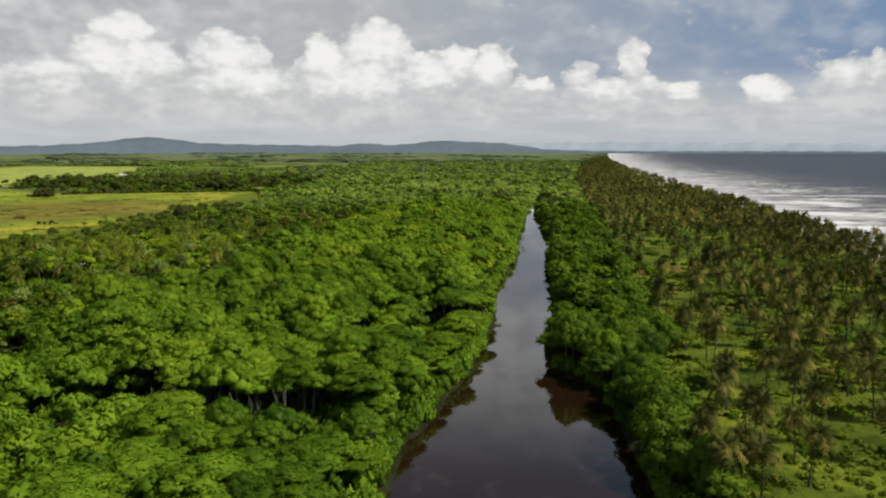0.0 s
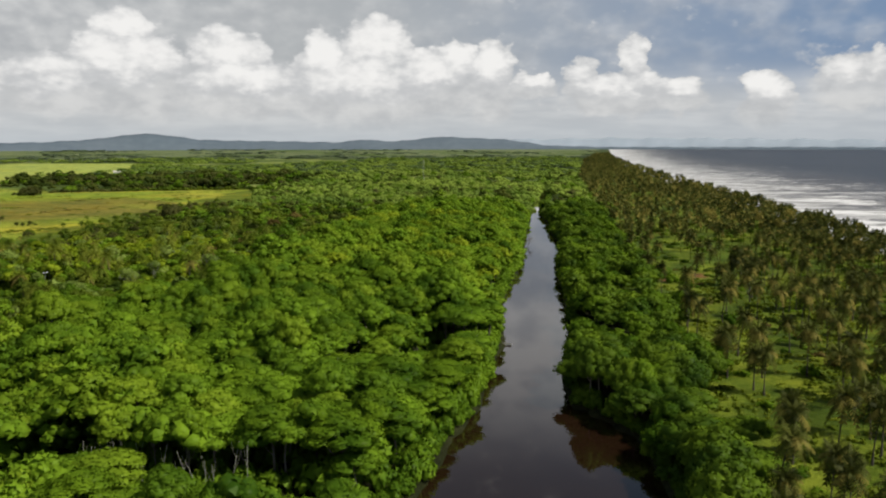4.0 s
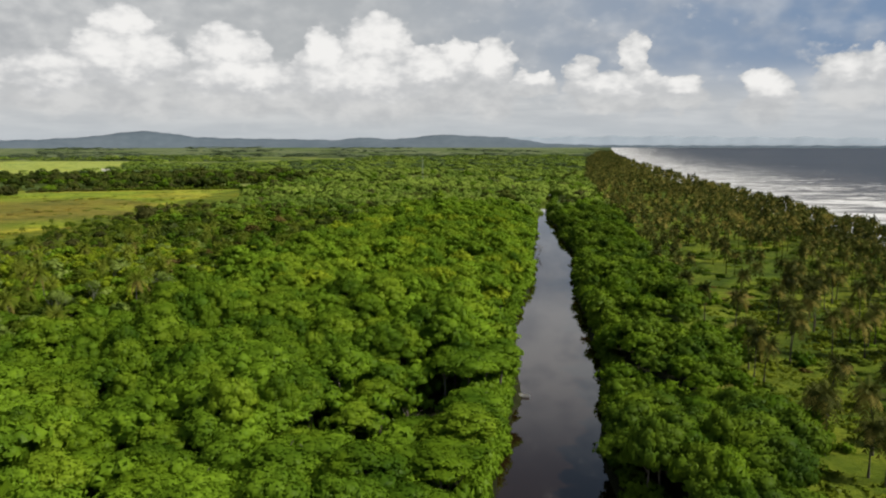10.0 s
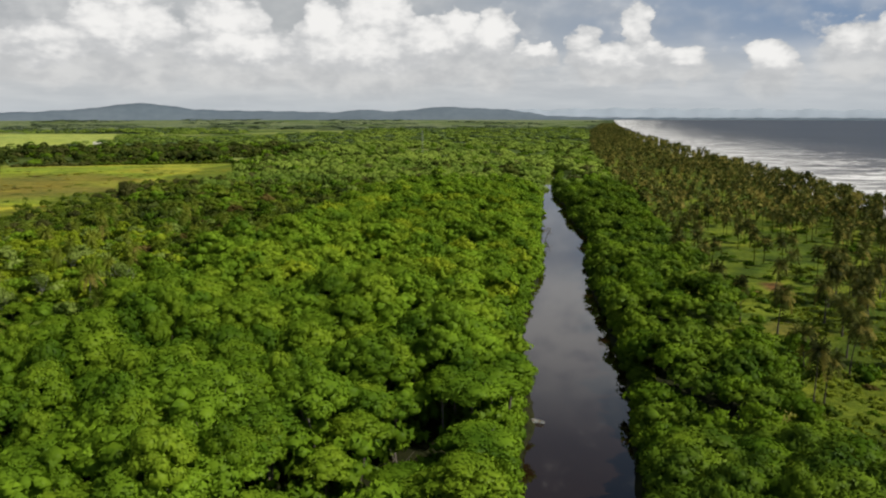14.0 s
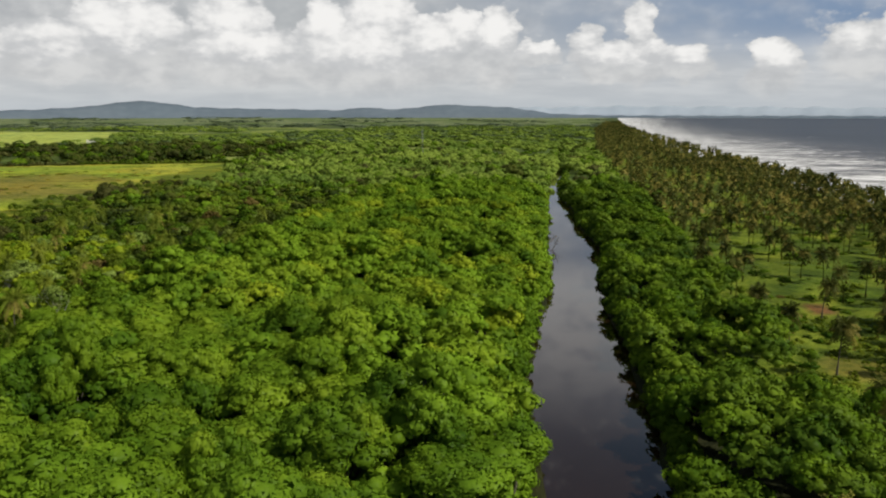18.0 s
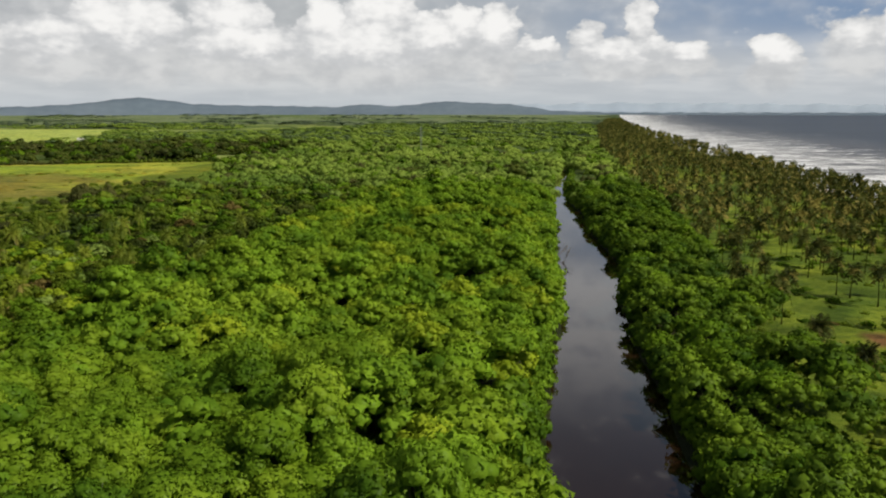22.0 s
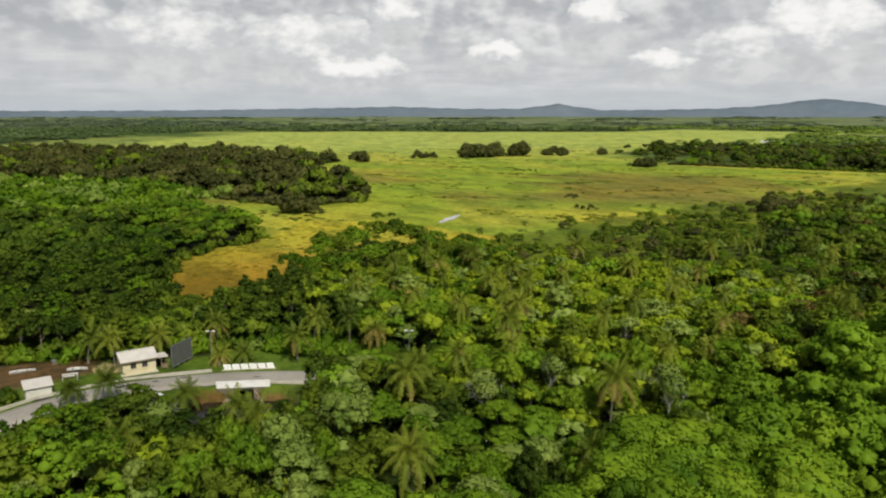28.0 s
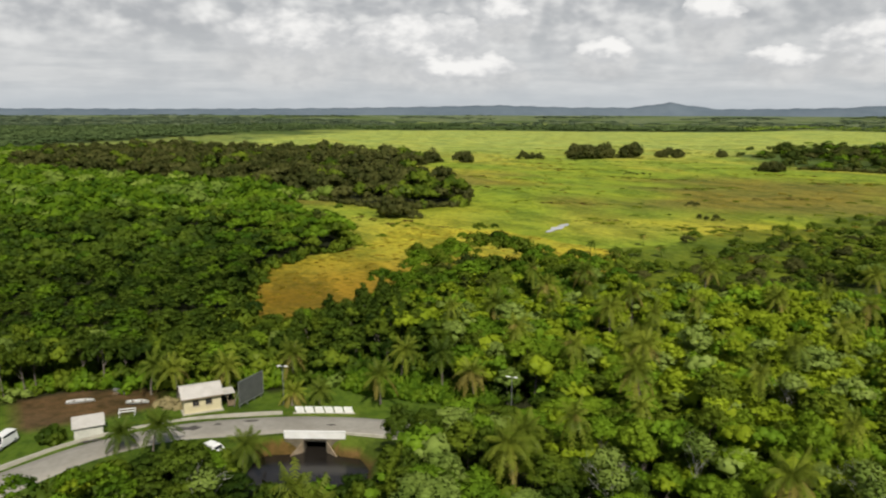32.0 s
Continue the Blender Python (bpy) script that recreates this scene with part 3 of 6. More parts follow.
    c[margin] = (np.array((0.15, 0.20, 0.014)) * (1 - 0.5 * smooth(-0.4, 0.5, n2 + n1)[:, None]) + np.array((0.24, 0.25, 0.02)) * 0.5 * smooth(-0.4, 0.5, n2 + n1)[:, None])[margin]
    o = inside(ORANGE, x, y)
    k = smooth(215, 320, r)[:, None]
    rust = np.array((0.34, 0.215, 0.020)) * (1 - k) + np.array((0.50, 0.455, 0.042)) * k
    c[o] = rust[o]
    v = inside(VILLAGE, x, y)
    c[v] = (0.11, 0.175, 0.016)
    bare = v & (x < -186 + wob * 0.5) & (y < 238) & (y > 212)
    c[bare] = (0.15, 0.092, 0.045)
    d = far_from(POOL, x, y, True)
    c[(d < 5.5) & (y > 244) & (x < -143)] = (0.135, 0.185, 0.022)
    c[(d < 0.9 + 0.1 * wob) & (y > 244) & (x < -143)] = (0.21, 0.125, 0.045)
    return c


# ---- mesh helpers ----
def mesh_of(name, verts, faces, mats, smooth_shade=False, attrs=None, slots=None, normals=None):
    """A mesh from arrays: faces is a list of (n, k) index arrays, one a corner count."""
    me = bpy.data.meshes.new(name)
    verts = np.asarray(verts, np.float32)
    faces = [np.asarray(f, np.int32) for f in faces if len(f)]
    loops = np.concatenate([f.ravel() for f in faces])
    counts = np.concatenate([np.full(len(f), f.shape[1], np.int32) for f in faces])
    me.vertices.add(len(verts))
    me.vertices.foreach_set("co", verts.ravel())
    me.loops.add(len(loops))
    me.loops.foreach_set("vertex_index", loops)
    me.polygons.add(len(counts))
    me.polygons.foreach_set("loop_start", np.concatenate([[0], np.cumsum(counts)[:-1]]).astype(np.int32))
    me.polygons.foreach_set("loop_total", counts)
    if slots is not None:
        me.polygons.foreach_set("material_index", np.asarray(slots, np.int32))
    me.polygons.foreach_set("use_smooth", np.full(len(counts), smooth_shade) if isinstance(smooth_shade, bool) else np.asarray(smooth_shade, bool))
    for key, values in (attrs or {}).items():
        if values.ndim == 2:
            a = me.attributes.new(key, "FLOAT_COLOR", "POINT")
            a.data.foreach_set("color", np.c_[values, np.ones(len(values))].astype(np.float32).ravel())
        else:
            a = me.attributes.new(key, "FLOAT", "POINT")
            a.data.foreach_set("value", values.astype(np.float32))
    for m in mats if isinstance(mats, (list, tuple)) else [mats]:
        me.materials.append(m)
    me.update(calc_edges=True)
    if normals is not None:
        me.normals_split_custom_set_from_vertices(np.asarray(normals, np.float32))
    return me


def thing(name, m, label, category, group="", kind=""):
    ob = new(name)
    ob.matrix_world = m
    ob.empty_display_size = 0.3
    return tagged(ob, label, category, group, kind)


def part(name, data, mat, parent, label="", m=None):
    """Links a bmesh or a mesh as one mesh object under a thing or a part."""
    if isinstance(data, bmesh.types.BMesh):
        me = bpy.data.meshes.new(name)
        data.to_mesh(me)
        data.free()
        me.materials.append(mat)
        data = me
    ob = new(name, data)
    ob.parent = parent
    if m is not None:
        ob.matrix_local = m
    return tagged(ob, label)


def box(bm, x0, x1, y0, y1, z0, z1, bevel=0.0):
    v = bmesh.ops.create_cube(bm, size=1.0)["verts"]
    bmesh.ops.transform(bm, matrix=Matrix.Translation(((x0 + x1) / 2, (y0 + y1) / 2, (z0 + z1) / 2)) @ Matrix.Diagonal((x1 - x0, y1 - y0, z1 - z0, 1)), verts=v)
    if bevel:
        bmesh.ops.bevel(bm, geom=list({e for w in v for e in w.link_edges}), offset=bevel, segments=2, affect="EDGES")
    return bm


def boxed(*dims, bevel=0.0):
    return box(bmesh.new(), *dims, bevel=bevel)


def grid_faces(nu, nv):
    i = np.arange((nu - 1) * (nv - 1))
    a = i // (nv - 1) * nv + i % (nv - 1)
    return np.stack([a, a + nv, a + nv + 1, a + 1], 1)


# ---- ground, water, hills ----
def graded(lo, a, b, hi, step):
    mid = np.arange(a, b + step, step)
    more = step * 2 * (1.06 ** np.arange(1, 200)).cumsum()
    left = a - more[more < a - lo][::-1]
    right = b + more[more < hi - b]
    return np.unique(np.round(np.r_[lo, left, mid, right, hi], 2))


def build_ground():
    xs, ys = graded(-5200, -420, 240, 5200, 3.5), graded(-1500, 70, 680, 5200, 3.5)
    xs, ys = np.unique(np.r_[xs, np.arange(-169, -140, 0.8)]), np.unique(np.r_[ys, np.arange(243, 263, 0.8)])
    x, y = [g.ravel() for g in np.meshgrid(xs, ys, indexing="ij")]
    z = land(x, y)
    v = np.c_[x, y, z]
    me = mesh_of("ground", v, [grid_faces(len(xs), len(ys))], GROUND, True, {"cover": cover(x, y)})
    tagged(new("ground", me), "flat coastal plain of soil, grass and golden marsh", "ground", kind="structure")


build_ground()


def build_canal():
    ys = np.arange(-40, 1291, 6.0)
    v = np.concatenate([np.c_[left_bank(ys) - 2.5, ys, 0 * ys], np.c_[(left_bank(ys) + right_bank(ys)) / 2, ys, 0 * ys], np.c_[right_bank(ys) + 2.5, ys, 0 * ys]])
    me = mesh_of("canal_water", v, [grid_faces(3, len(ys))], CANAL, True)
    tagged(new("canal_water", me), "still dark brown canal water between wooded banks", "water", kind="structure")
    cx, cy = np.mean(POOL, 0)
    ring = [(cx + (x - cx) * 1.12, cy + (y - cy) * 1.12, 0.35) for x, y in POOL]
    me = bpy.data.meshes.new("pool_water")
    me.from_pydata(ring, [], [range(len(ring))])
    me.materials.append(MURKY)
    tagged(new("pool_water", me), "dark pool of still water before the culvert", "water", kind="structure")


build_canal()


def build_sea():
    off = np.r_[np.arange(-20, 460, 4.0), 460 + 8 * (1.045 ** np.arange(1, 78)).cumsum()]
    off = off[off < 5600]
    ys = np.r_[np.arange(-1200, 0, 60.0), np.arange(0, 900, 8.0), 900 + 9 * (1.02 ** np.arange(1, 125)).cumsum()]
    ys = ys[ys < 5300]
    o, y = [g.ravel() for g in np.meshgrid(off, ys, indexing="ij")]
    x = shore(y) + o
    w = np.exp(-((o - 150) / 170) ** 2)
    ph = o * 0.16 + 1.8 * np.sin(y * 0.012) + 1.1 * np.sin(y * 0.031 + o * 0.01)
    crest = np.clip(np.sin(ph), 0, 1) ** 3 * (0.6 + 0.4 * np.sin(y * 0.02 + o * 0.07))
    z = rise(x, y) + 0.9 * w * crest + 0.12 * np.sin(o * 0.35 + y * 0.05)
    me = mesh_of("sea", np.c_[x, y, z], [grid_faces(len(off), len(ys))], SEA, True, {"offshore": o})
    tagged(new("sea", me), "grey sea with broken white surf along the beach", "water", kind="structure")


build_sea()


# Skyline of the far hills: azimuth and elevation in degrees as seen from over the canal
SKYLINE = [(-120, 0.05), (-95, 0.04), (-79, 0.02), (-70, 0.05), (-61.7, 0.17), (-54.5, 0.32), (-49, 0.16), (-45, 0.16), (-43.6, 0.33), (-42.2, 0.52), (-40.8, 0.3), (-39, 0.05), (-35, 0.08), (-31, 0.16), (-28, 0.35), (-26, 0.62), (-24.5, 0.80),
           (-22.7, 0.64), (-20.8, 0.36), (-18.5, 0.27), (-14.5, 0.22), (-10.3, 0.14), (-8.6, 0.36), (-6.1, 0.2), (-4.4, 0.36), (-2.5, 0.58), (0.3, 0.45), (2.4, 0.37), (4.1, 0.15), (5.8, -0.12), (10, -0.24), (18, -0.25), (24, -0.24), (32, -0.26), (60, -0.3)]


def build_hills():
    az = np.arange(-120, 60.1, 0.2)
    el = np.interp(az, *zip(*SKYLINE)) + 0.02 * np.sin(az * 3.1) + 0.012 * np.sin(az * 7.7)
    rows = []
    for k, (r, f) in enumerate(((4500, 0.0), (4560, 0.35), (4640, 0.75), (4720, 1.0), (4780, 0.6))):
        top = 55 + 4720 * np.tan(np.radians(el))
        z = 12 + (top - 12) * f
        rows.append(np.c_[r * np.sin(np.radians(az)), 150 + r * np.cos(np.radians(az)), z])
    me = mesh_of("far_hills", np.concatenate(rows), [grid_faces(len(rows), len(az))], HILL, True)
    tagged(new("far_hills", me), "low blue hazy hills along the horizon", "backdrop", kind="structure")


build_hills()


def build_far_coast():
    """Pale hills across the bay, hardly darker than the sky."""
    az = np.arange(-14, 70.1, 0.25)
    el = np.interp(az, [-14, -8, 0, 6, 10, 15, 20, 26, 31, 36, 45, 70], [0.0, 0.1, 0.3, 0.35, 0.42, 0.40, 0.34, 0.28, 0.18, 0.08, 0.0, 0.0]) + 0.05 * np.sin(az * 1.9) + 0.03 * np.sin(az * 4.3)
    rows = [np.c_[r * np.sin(np.radians(az)), 150 + r * np.cos(np.radians(az)), z] for r, z in ((4850, np.full(len(az), -25.0)), (4900, 55 + 4900 * np.tan(np.radians(el))), (4960, np.full(len(az), -25.0)))]
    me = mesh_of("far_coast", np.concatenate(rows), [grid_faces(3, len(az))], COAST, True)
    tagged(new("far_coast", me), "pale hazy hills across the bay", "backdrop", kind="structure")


build_far_coast()


# ---- foliage templates ----
rng = np.random.default_rng(7)


def ball(level):
    bm = bmesh.new()
    bmesh.ops.create_icosphere(bm, subdivisions=level + 1, radius=1.0)
    out = np.array([v.co[:] for v in bm.verts]), np.array([[v.index for v in f.verts] for f in bm.faces])
    bm.free()
    return out


BALLS = [ball(0), ball(1), (np.array([(1, 0, 0), (0, 1, 0), (-1, 0, 0), (0, -1, 0), (0, 0, 1), (0, 0, -1)], float) * 1.12, np.array([(0, 1, 4), (1, 2, 4), (2, 3, 4), (3, 0, 4), (1, 0, 5), (2, 1, 5), (3, 2, 5), (0, 3, 5)]))]


def unit(v):
    return v / (np.linalg.norm(v, axis=-1, keepdims=True) + 1e-9)


def sprays(centre, normal, size, r, wild=0.34):
    """Leaf sprays: pointed blades that lie about square to the normals."""
    k = len(centre)
    nn = unit(normal + r.normal(0, wild, (k, 3)))
    t = unit(np.cross(nn, r.normal(0, 1, (k, 3))))
    b = np.cross(nn, t)
    s = (size * r.uniform(0.6, 1.25, k))[:, None]
    v = np.stack([centre - t * s * 0.8 - b * s * 0.5, centre + t * s * 0.8 - b * s * 0.5, centre + b * s + nn * s * 0.25], 1)
    return v.reshape(-1, 3), np.arange(3 * k).reshape(-1, 3)


def crown(seed, radius, depth, lobes, each, size, flat=0.75, low=-0.3, core=0.92, ball=0, wild=0.34, lobe=(0.27, 0.43), ragged=0.12):
    """A crown of leafy lobes over rounded cores, its base at z 0: vertices, leaf blades, core faces, and normals that follow the lobes."""
    r = np.random.default_rng(seed)
    V, Q, T, N, at = [], [], [], [], 0
    bv, bf = BALLS[ball]
    heart = np.array([0, 0, depth * 0.15])
    for k in range(lobes):
        a, q = k * 2.399 + r.uniform(-0.5, 0.5), math.sqrt((k + 0.3) / lobes) * 0.80
        rl = radius * r.uniform(*lobe) * (1.25 if lobes < 7 else 1)
        c = np.array([math.cos(a) * q * radius, math.sin(a) * q * radius, depth * (1 - 0.85 * q * q) * r.uniform(0.7, 1.0)])
        sq = np.array([1, 1, flat])
        d = unit(r.normal(0, 1, (each * 4, 3)))
        d = d[d[:, 2] > low][:each]
        at0 = c + d * rl * sq * r.uniform(1 - ragged, 1 + ragged, (len(d), 1))
        v, f = sprays(at0, d / sq, size, r, wild)
        V.append(v), Q.append(f + at)
        N.append(np.repeat(unit(0.75 * unit(d / sq) + 0.25 * unit(at0 - heart) + r.normal(0, 0.04 + ragged, d.shape)), 3, axis=0))
        at += len(v)
        v = c + bv * rl * sq * core * r.uniform(0.8, 1.12, (len(bv), 1))
        V.append(v), T.append(bf + at)
        N.append(unit(0.75 * unit(bv / sq) + 0.25 * unit(v - heart)))
        at += len(v)
    return np.concatenate(V), np.concatenate(Q), np.concatenate(T), np.concatenate(N)


def trunk(seed, height, girth, lean=0.06, limbs=4, spread=2.2):
    """A tapered trunk with a few limbs."""
    r = np.random.default_rng(seed)
    V, Q, at = [], [], 0

    def tube(p0, p1, a, b, bend, sides=6, steps=4):
        nonlocal at
        p0, p1 = np.array(p0, float), np.array(p1, float)
        side = unit(np.cross(p1 - p0, (0.3, 1.0, 0.2)))
        up = unit(np.cross(side, p1 - p0))
        rows = []
        for k in range(steps + 1):
            t = k / steps
            c = p0 + (p1 - p0) * t + np.array(bend) * math.sin(math.pi * t)
            ang = np.arange(sides) * 2 * math.pi / sides
            w = a + (b - a) * t
            rows.append(c + np.cos(ang)[:, None] * side * w + np.sin(ang)[:, None] * up * w)
        V.append(np.concatenate(rows))
        i = np.arange(steps * sides)
        u, s = i // sides, i % sides
        Q.append(at + np.stack([u * sides + s, u * sides + (s + 1) % sides, (u + 1) * sides + (s + 1) % sides, (u + 1) * sides + s], 1))
        at += len(V[-1])

    top = (r.normal(0, lean * height), r.normal(0, lean * height), height)
    tube((0, 0, -0.6), top, girth, girth * 0.45, r.normal(0, 0.3, 3) * (1, 1, 0))
    for k in range(limbs):
        a, h = k * 2.4 + r.uniform(0, 1), r.uniform(0.45, 0.8)
        s = np.array(top) * h
        tube(s, s + (math.cos(a) * spread, math.sin(a) * spread, height * r.uniform(0.25, 0.4)), girth * 0.4, girth * 0.15, (0, 0, -0.3), 5, 3)
    return np.concatenate(V), np.concatenate(Q)


def frond(r, length, droop, a, tilt, blades, width):
    """One palm frond: a rib and hanging leaflets in two rows."""
    d = np.array([math.cos(a), math.sin(a), 0.0])
    side = np.array([-d[1], d[0], 0.0])
    t = np.linspace(0, 1, blades + 1)
    rib = d * (length * (t * math.cos(tilt))[:, None]) * (1 - 0.18 * t[:, None] ** 2) + np.array([0, 0, 1]) * (length * (t * math.sin(tilt) - droop * t ** 2))[:, None]
    w = width * np.sin(np.pi * (0.12 + 0.85 * t)) ** 0.7
    hang = -0.7 * w
    sway = d * (0.12 * length / blades)
    V, Q = [], []
    for s in (1, -1):
        for k in range(blades):
            base = len(V) * 4
            mid = (rib[k] + rib[k + 1]) / 2
            tip = mid + side * s * w[k] * r.uniform(0.8, 1.15) + np.array([0, 0, hang[k] * r.uniform(0.7, 1.3)]) + sway * 2.5
            step = rib[k + 1] - rib[k]
            V.append([rib[k], rib[k] + step * 0.8, tip + step * 0.3, tip])
            Q.append([base, base + 1, base + 2, base + 3])
    return np.array(V).reshape(-1, 3), np.array(Q)


def palm_crown(seed, fronds, length, blades, width=0.75):
    r = np.random.default_rng(seed)
    V, Q, at = [], [], 0
    for k in range(fronds):
        lay = k / fronds
        v, q = frond(r, length * r.uniform(0.8, 1.1), 0.25 + 0.55 * lay + r.uniform(-0.08, 0.1), k * 2.399 + r.uniform(-0.2, 0.2), 1.05 - 1.75 * lay, blades, width)
        V.append(v), Q.append(q + at)
        at += len(v)
    return np.concatenate(V), np.concatenate(Q)


def palm_trunk(seed, height, girth=0.2, sides=6, steps=7):
    r = np.random.default_rng(seed)
    bend, a = r.uniform(0.3, 1.5), r.uniform(0, 6.28)
    t = np.linspace(0, 1, steps + 1)
    c = np.c_[np.cos(a) * bend * t ** 2, np.sin(a) * bend * t ** 2, height * t - 0.5 * (t == 0)]
    w = girth * (1.5 - 0.8 * smooth(0, 0.25, t) - 0.15 * t)
    ang = np.arange(sides) * 2 * math.pi / sides
    v = (c[:, None] + np.stack([np.cos(ang)[None] * w[:, None], np.sin(ang)[None] * w[:, None], 0 * ang[None] * w[:, None]], -1)).reshape(-1, 3)
    i = np.arange(steps * sides)
    u, s = i // sides, i % sides
    return v, np.stack([u * sides + s, u * sides + (s + 1) % sides, (u + 1) * sides + (s + 1) % sides, (u + 1) * sides + s], 1), c[-1]


def strew(name, templates, spots, mats, label, category, parent=None):
    """Many plants joined into one object: spots are rows of x, y, z, size, height factor, turn, template, material slot."""
    V, Q, T, N, sq, st, at = [], [], [], [], [], [], 0
    for x, y, z, s, h, a, k, slot in spots:
        v, q, t, nor, own = (*templates[int(k)], None, None)[:5]
        ca, sa = math.cos(a), math.sin(a)
        w = np.empty_like(v)
        w[:, 0], w[:, 1], w[:, 2] = x + s * (ca * v[:, 0] - sa * v[:, 1]), y + s * (sa * v[:, 0] + ca * v[:, 1]), z + h * v[:, 2]
        V.append(w), Q.append(q + at)
        if nor is not None:
            N.append(np.c_[ca * nor[:, 0] - sa * nor[:, 1], sa * nor[:, 0] + ca * nor[:, 1], nor[:, 2]])
        sq.append(np.full(len(q), slot) if own is None else np.minimum(own + int(slot), 1))
        if len(t):
            T.append(t + at)
            st.append(np.full(len(t), slot))
        at += len(v)
    faces = [np.concatenate(Q)] + ([np.concatenate(T)] if T else [])
    me = mesh_of(name, np.concatenate(V), faces, mats, bool(N), slots=np.concatenate(sq + st), normals=np.concatenate(N) if N else None)
    ob = new(name, me)
    if parent:
        ob.parent = parent
    return tagged(ob, label, category, kind="stuff")


def scatter(x0, x1, y0, y1, gap, keep, jitter=0.42, seed=1):
    """Places on a jittered staggered grid, where keep(x, y) holds."""
    r = np.random.default_rng(seed)
    ny, nx = int((y1 - y0) / (gap * 0.87)) + 1, int((x1 - x0) / gap) + 1
    j, i = np.meshgrid(np.arange(ny), np.arange(nx), indexing="ij")
    x = x0 + (i + 0.5 * (j % 2)) * gap + r.uniform(-jitter, jitter, i.shape) * gap
    y = y0 + j * gap * 0.87 + r.uniform(-jitter, jitter, i.shape) * gap
    x, y = x.ravel(), y.ravel()
    k = keep(x, y)
    return x[k], y[k]


def wet(x, y, margin=0.0):
    gap = np.maximum(left_bank(y) - x, x - right_bank(y))
    return (gap < margin) & (y < 1290)


def cleared(x, y):
    """Where no woods grow."""
    return inside(MARSH, x, y) | in_fields(x, y) | inside(VILLAGE, x, y) | (far_from(ROAD[:11], x, y) < 6.5) | (inside(POOL, x, y)) | (far_from(POOL, x, y, True) < 4.4)


# ---- woods ----
def mangrove_edge(y):
    """Western limit of the bright mangroves."""
    return np.interp(y, [0, 230, 269, 315, 351, 366, 426, 480, 559, 580], [-110, -96, -84, -86, -87, -72, -68, -60, -40, 8])


def top_of(x, y):
    """Height of the canopy."""
    x, y = np.asarray(x, float), np.asarray(y, float)
    west = 14.4 + 3.2 * np.sin(x * 0.10 + 1.3 + 0.8 * np.sin(y * 0.04)) * np.sin(y * 0.085 + 0.5) + 1.9 * np.sin(x * 0.031 - y * 0.041) + 1.5 * np.sin(x * 0.27 + 1.7 * np.sin(y * 0.11)) * np.sin(y * 0.23 + 1.2 * np.sin(x * 0.13))
    west = west - (west - 8.4 - 1.2 * np.sin(x * 0.23) * np.sin(y * 0.3)) * (1 - smooth(128, 134, y)) * (1 - smooth(-70, -88, x))
    west = west * (1 - 0.32 * smooth(16, 4, far_from(GULLIES[1], x, y + 9)))
    bank = smooth(0, 20, left_bank(y) - x)
    t = 8.0 + (west - 8.0) * bank
    t = np.where(x > right_bank(y), 8.6 + 1.9 * np.sin(y * 0.11) + 1.3 * np.sin(x * 0.2 + y * 0.05), t)
    low = 8.2 + 2.0 * np.sin(x * 0.11 + 1) * np.sin(y * 0.09) + 1.2 * np.sin(x * 0.03 + y * 0.05)
    dim = smooth(-6, 14, mangrove_edge(y) - x)
    t = np.where(y > 190, t + (low - t) * dim, t)
    t = np.where(y > 600, 8.0 + 1.5 * np.sin(x * 0.02) * np.sin(y * 0.017), t)
    far_off = smooth(900, 1300, np.hypot(x, y - 200))
    t = t + far_off * 4.0 * np.sin(x * 0.013 + 2.2 * np.sin(y * 0.007)) * np.sin(y * 0.012 + 1.5 * np.sin(x * 0.005))
    t = np.where((x < -175) & (y < 372) & (y > 190), 9.2 + 1.8 * np.sin(x * 0.07) * np.sin(y * 0.08), t)
    t = t * (1 - 0.42 * np.exp(-(((x + 152) / 15) ** 2 + ((y - 220) / 26) ** 2) ** 2))
    t = t + 4.0 * np.exp(-(((x + 137) / 11) ** 2 + ((y - 221) / 12) ** 2) ** 2)
    t = t + 2.4 * np.exp(-(((x + 122) / 13) ** 2 + ((y - 236) / 18) ** 2) ** 2)
    t = t * (1 - 0.45 * np.exp(-(((x + 146) / 9) ** 2 + ((y - 270) / 9) ** 2) ** 2))
    t = t * (1 - 0.5 * np.exp(-(((x + 142) / 9) ** 2 + ((y - 281) / 8) ** 2) ** 2))
    t = t + (6.0 - t) * np.exp(-(((x + 138) / 9) ** 2 + ((y - 246) / 11) ** 2) ** 2)
    t = np.where((x < -230) & (y > 800) & (y < 1250), 8.5 + 4.5 * np.sin(x * 0.045 + y * 0.02) * np.sin(y * 0.05 + 1), t)
    t = t + 5.5 * np.exp(-((x + 250) ** 2 + (y - 351) ** 2) / 220)
    t = np.where(inside(DARK_GROVE, x, y), 13.0 + 2.2 * np.sin(x * 0.08) * np.sin(y * 0.09), t)
    return t


FINE = [crown(11 + k, 4.6, 6.0, 30, 92, 0.29, low=-0.5, core=0.88, wild=0.45, lobe=(0.20, 0.36)) for k in range(4)]
MIDDLE = [crown(31 + k, 4.6, 4.8, 12, 31, 0.46, low=-0.3, core=0.80, ball=2, wild=0.42, lobe=(0.23, 0.39)) for k in range(5)]
RAGGED = [crown(131 + k, 4.6, 5.2 + 0.5 * k, 40, 66, 0.27, flat=0.6, low=-0.5, core=0.82, wild=0.6, lobe=(0.13, 0.29), ragged=0.3) for k in range(5)]
TANGLED = [crown(141 + k, 4.6, 4.4 + 0.3 * k, 17, 24, 0.44, flat=0.65, low=-0.3, core=0.76, ball=2, wild=0.6, lobe=(0.16, 0.33), ragged=0.28) for k in range(5)]
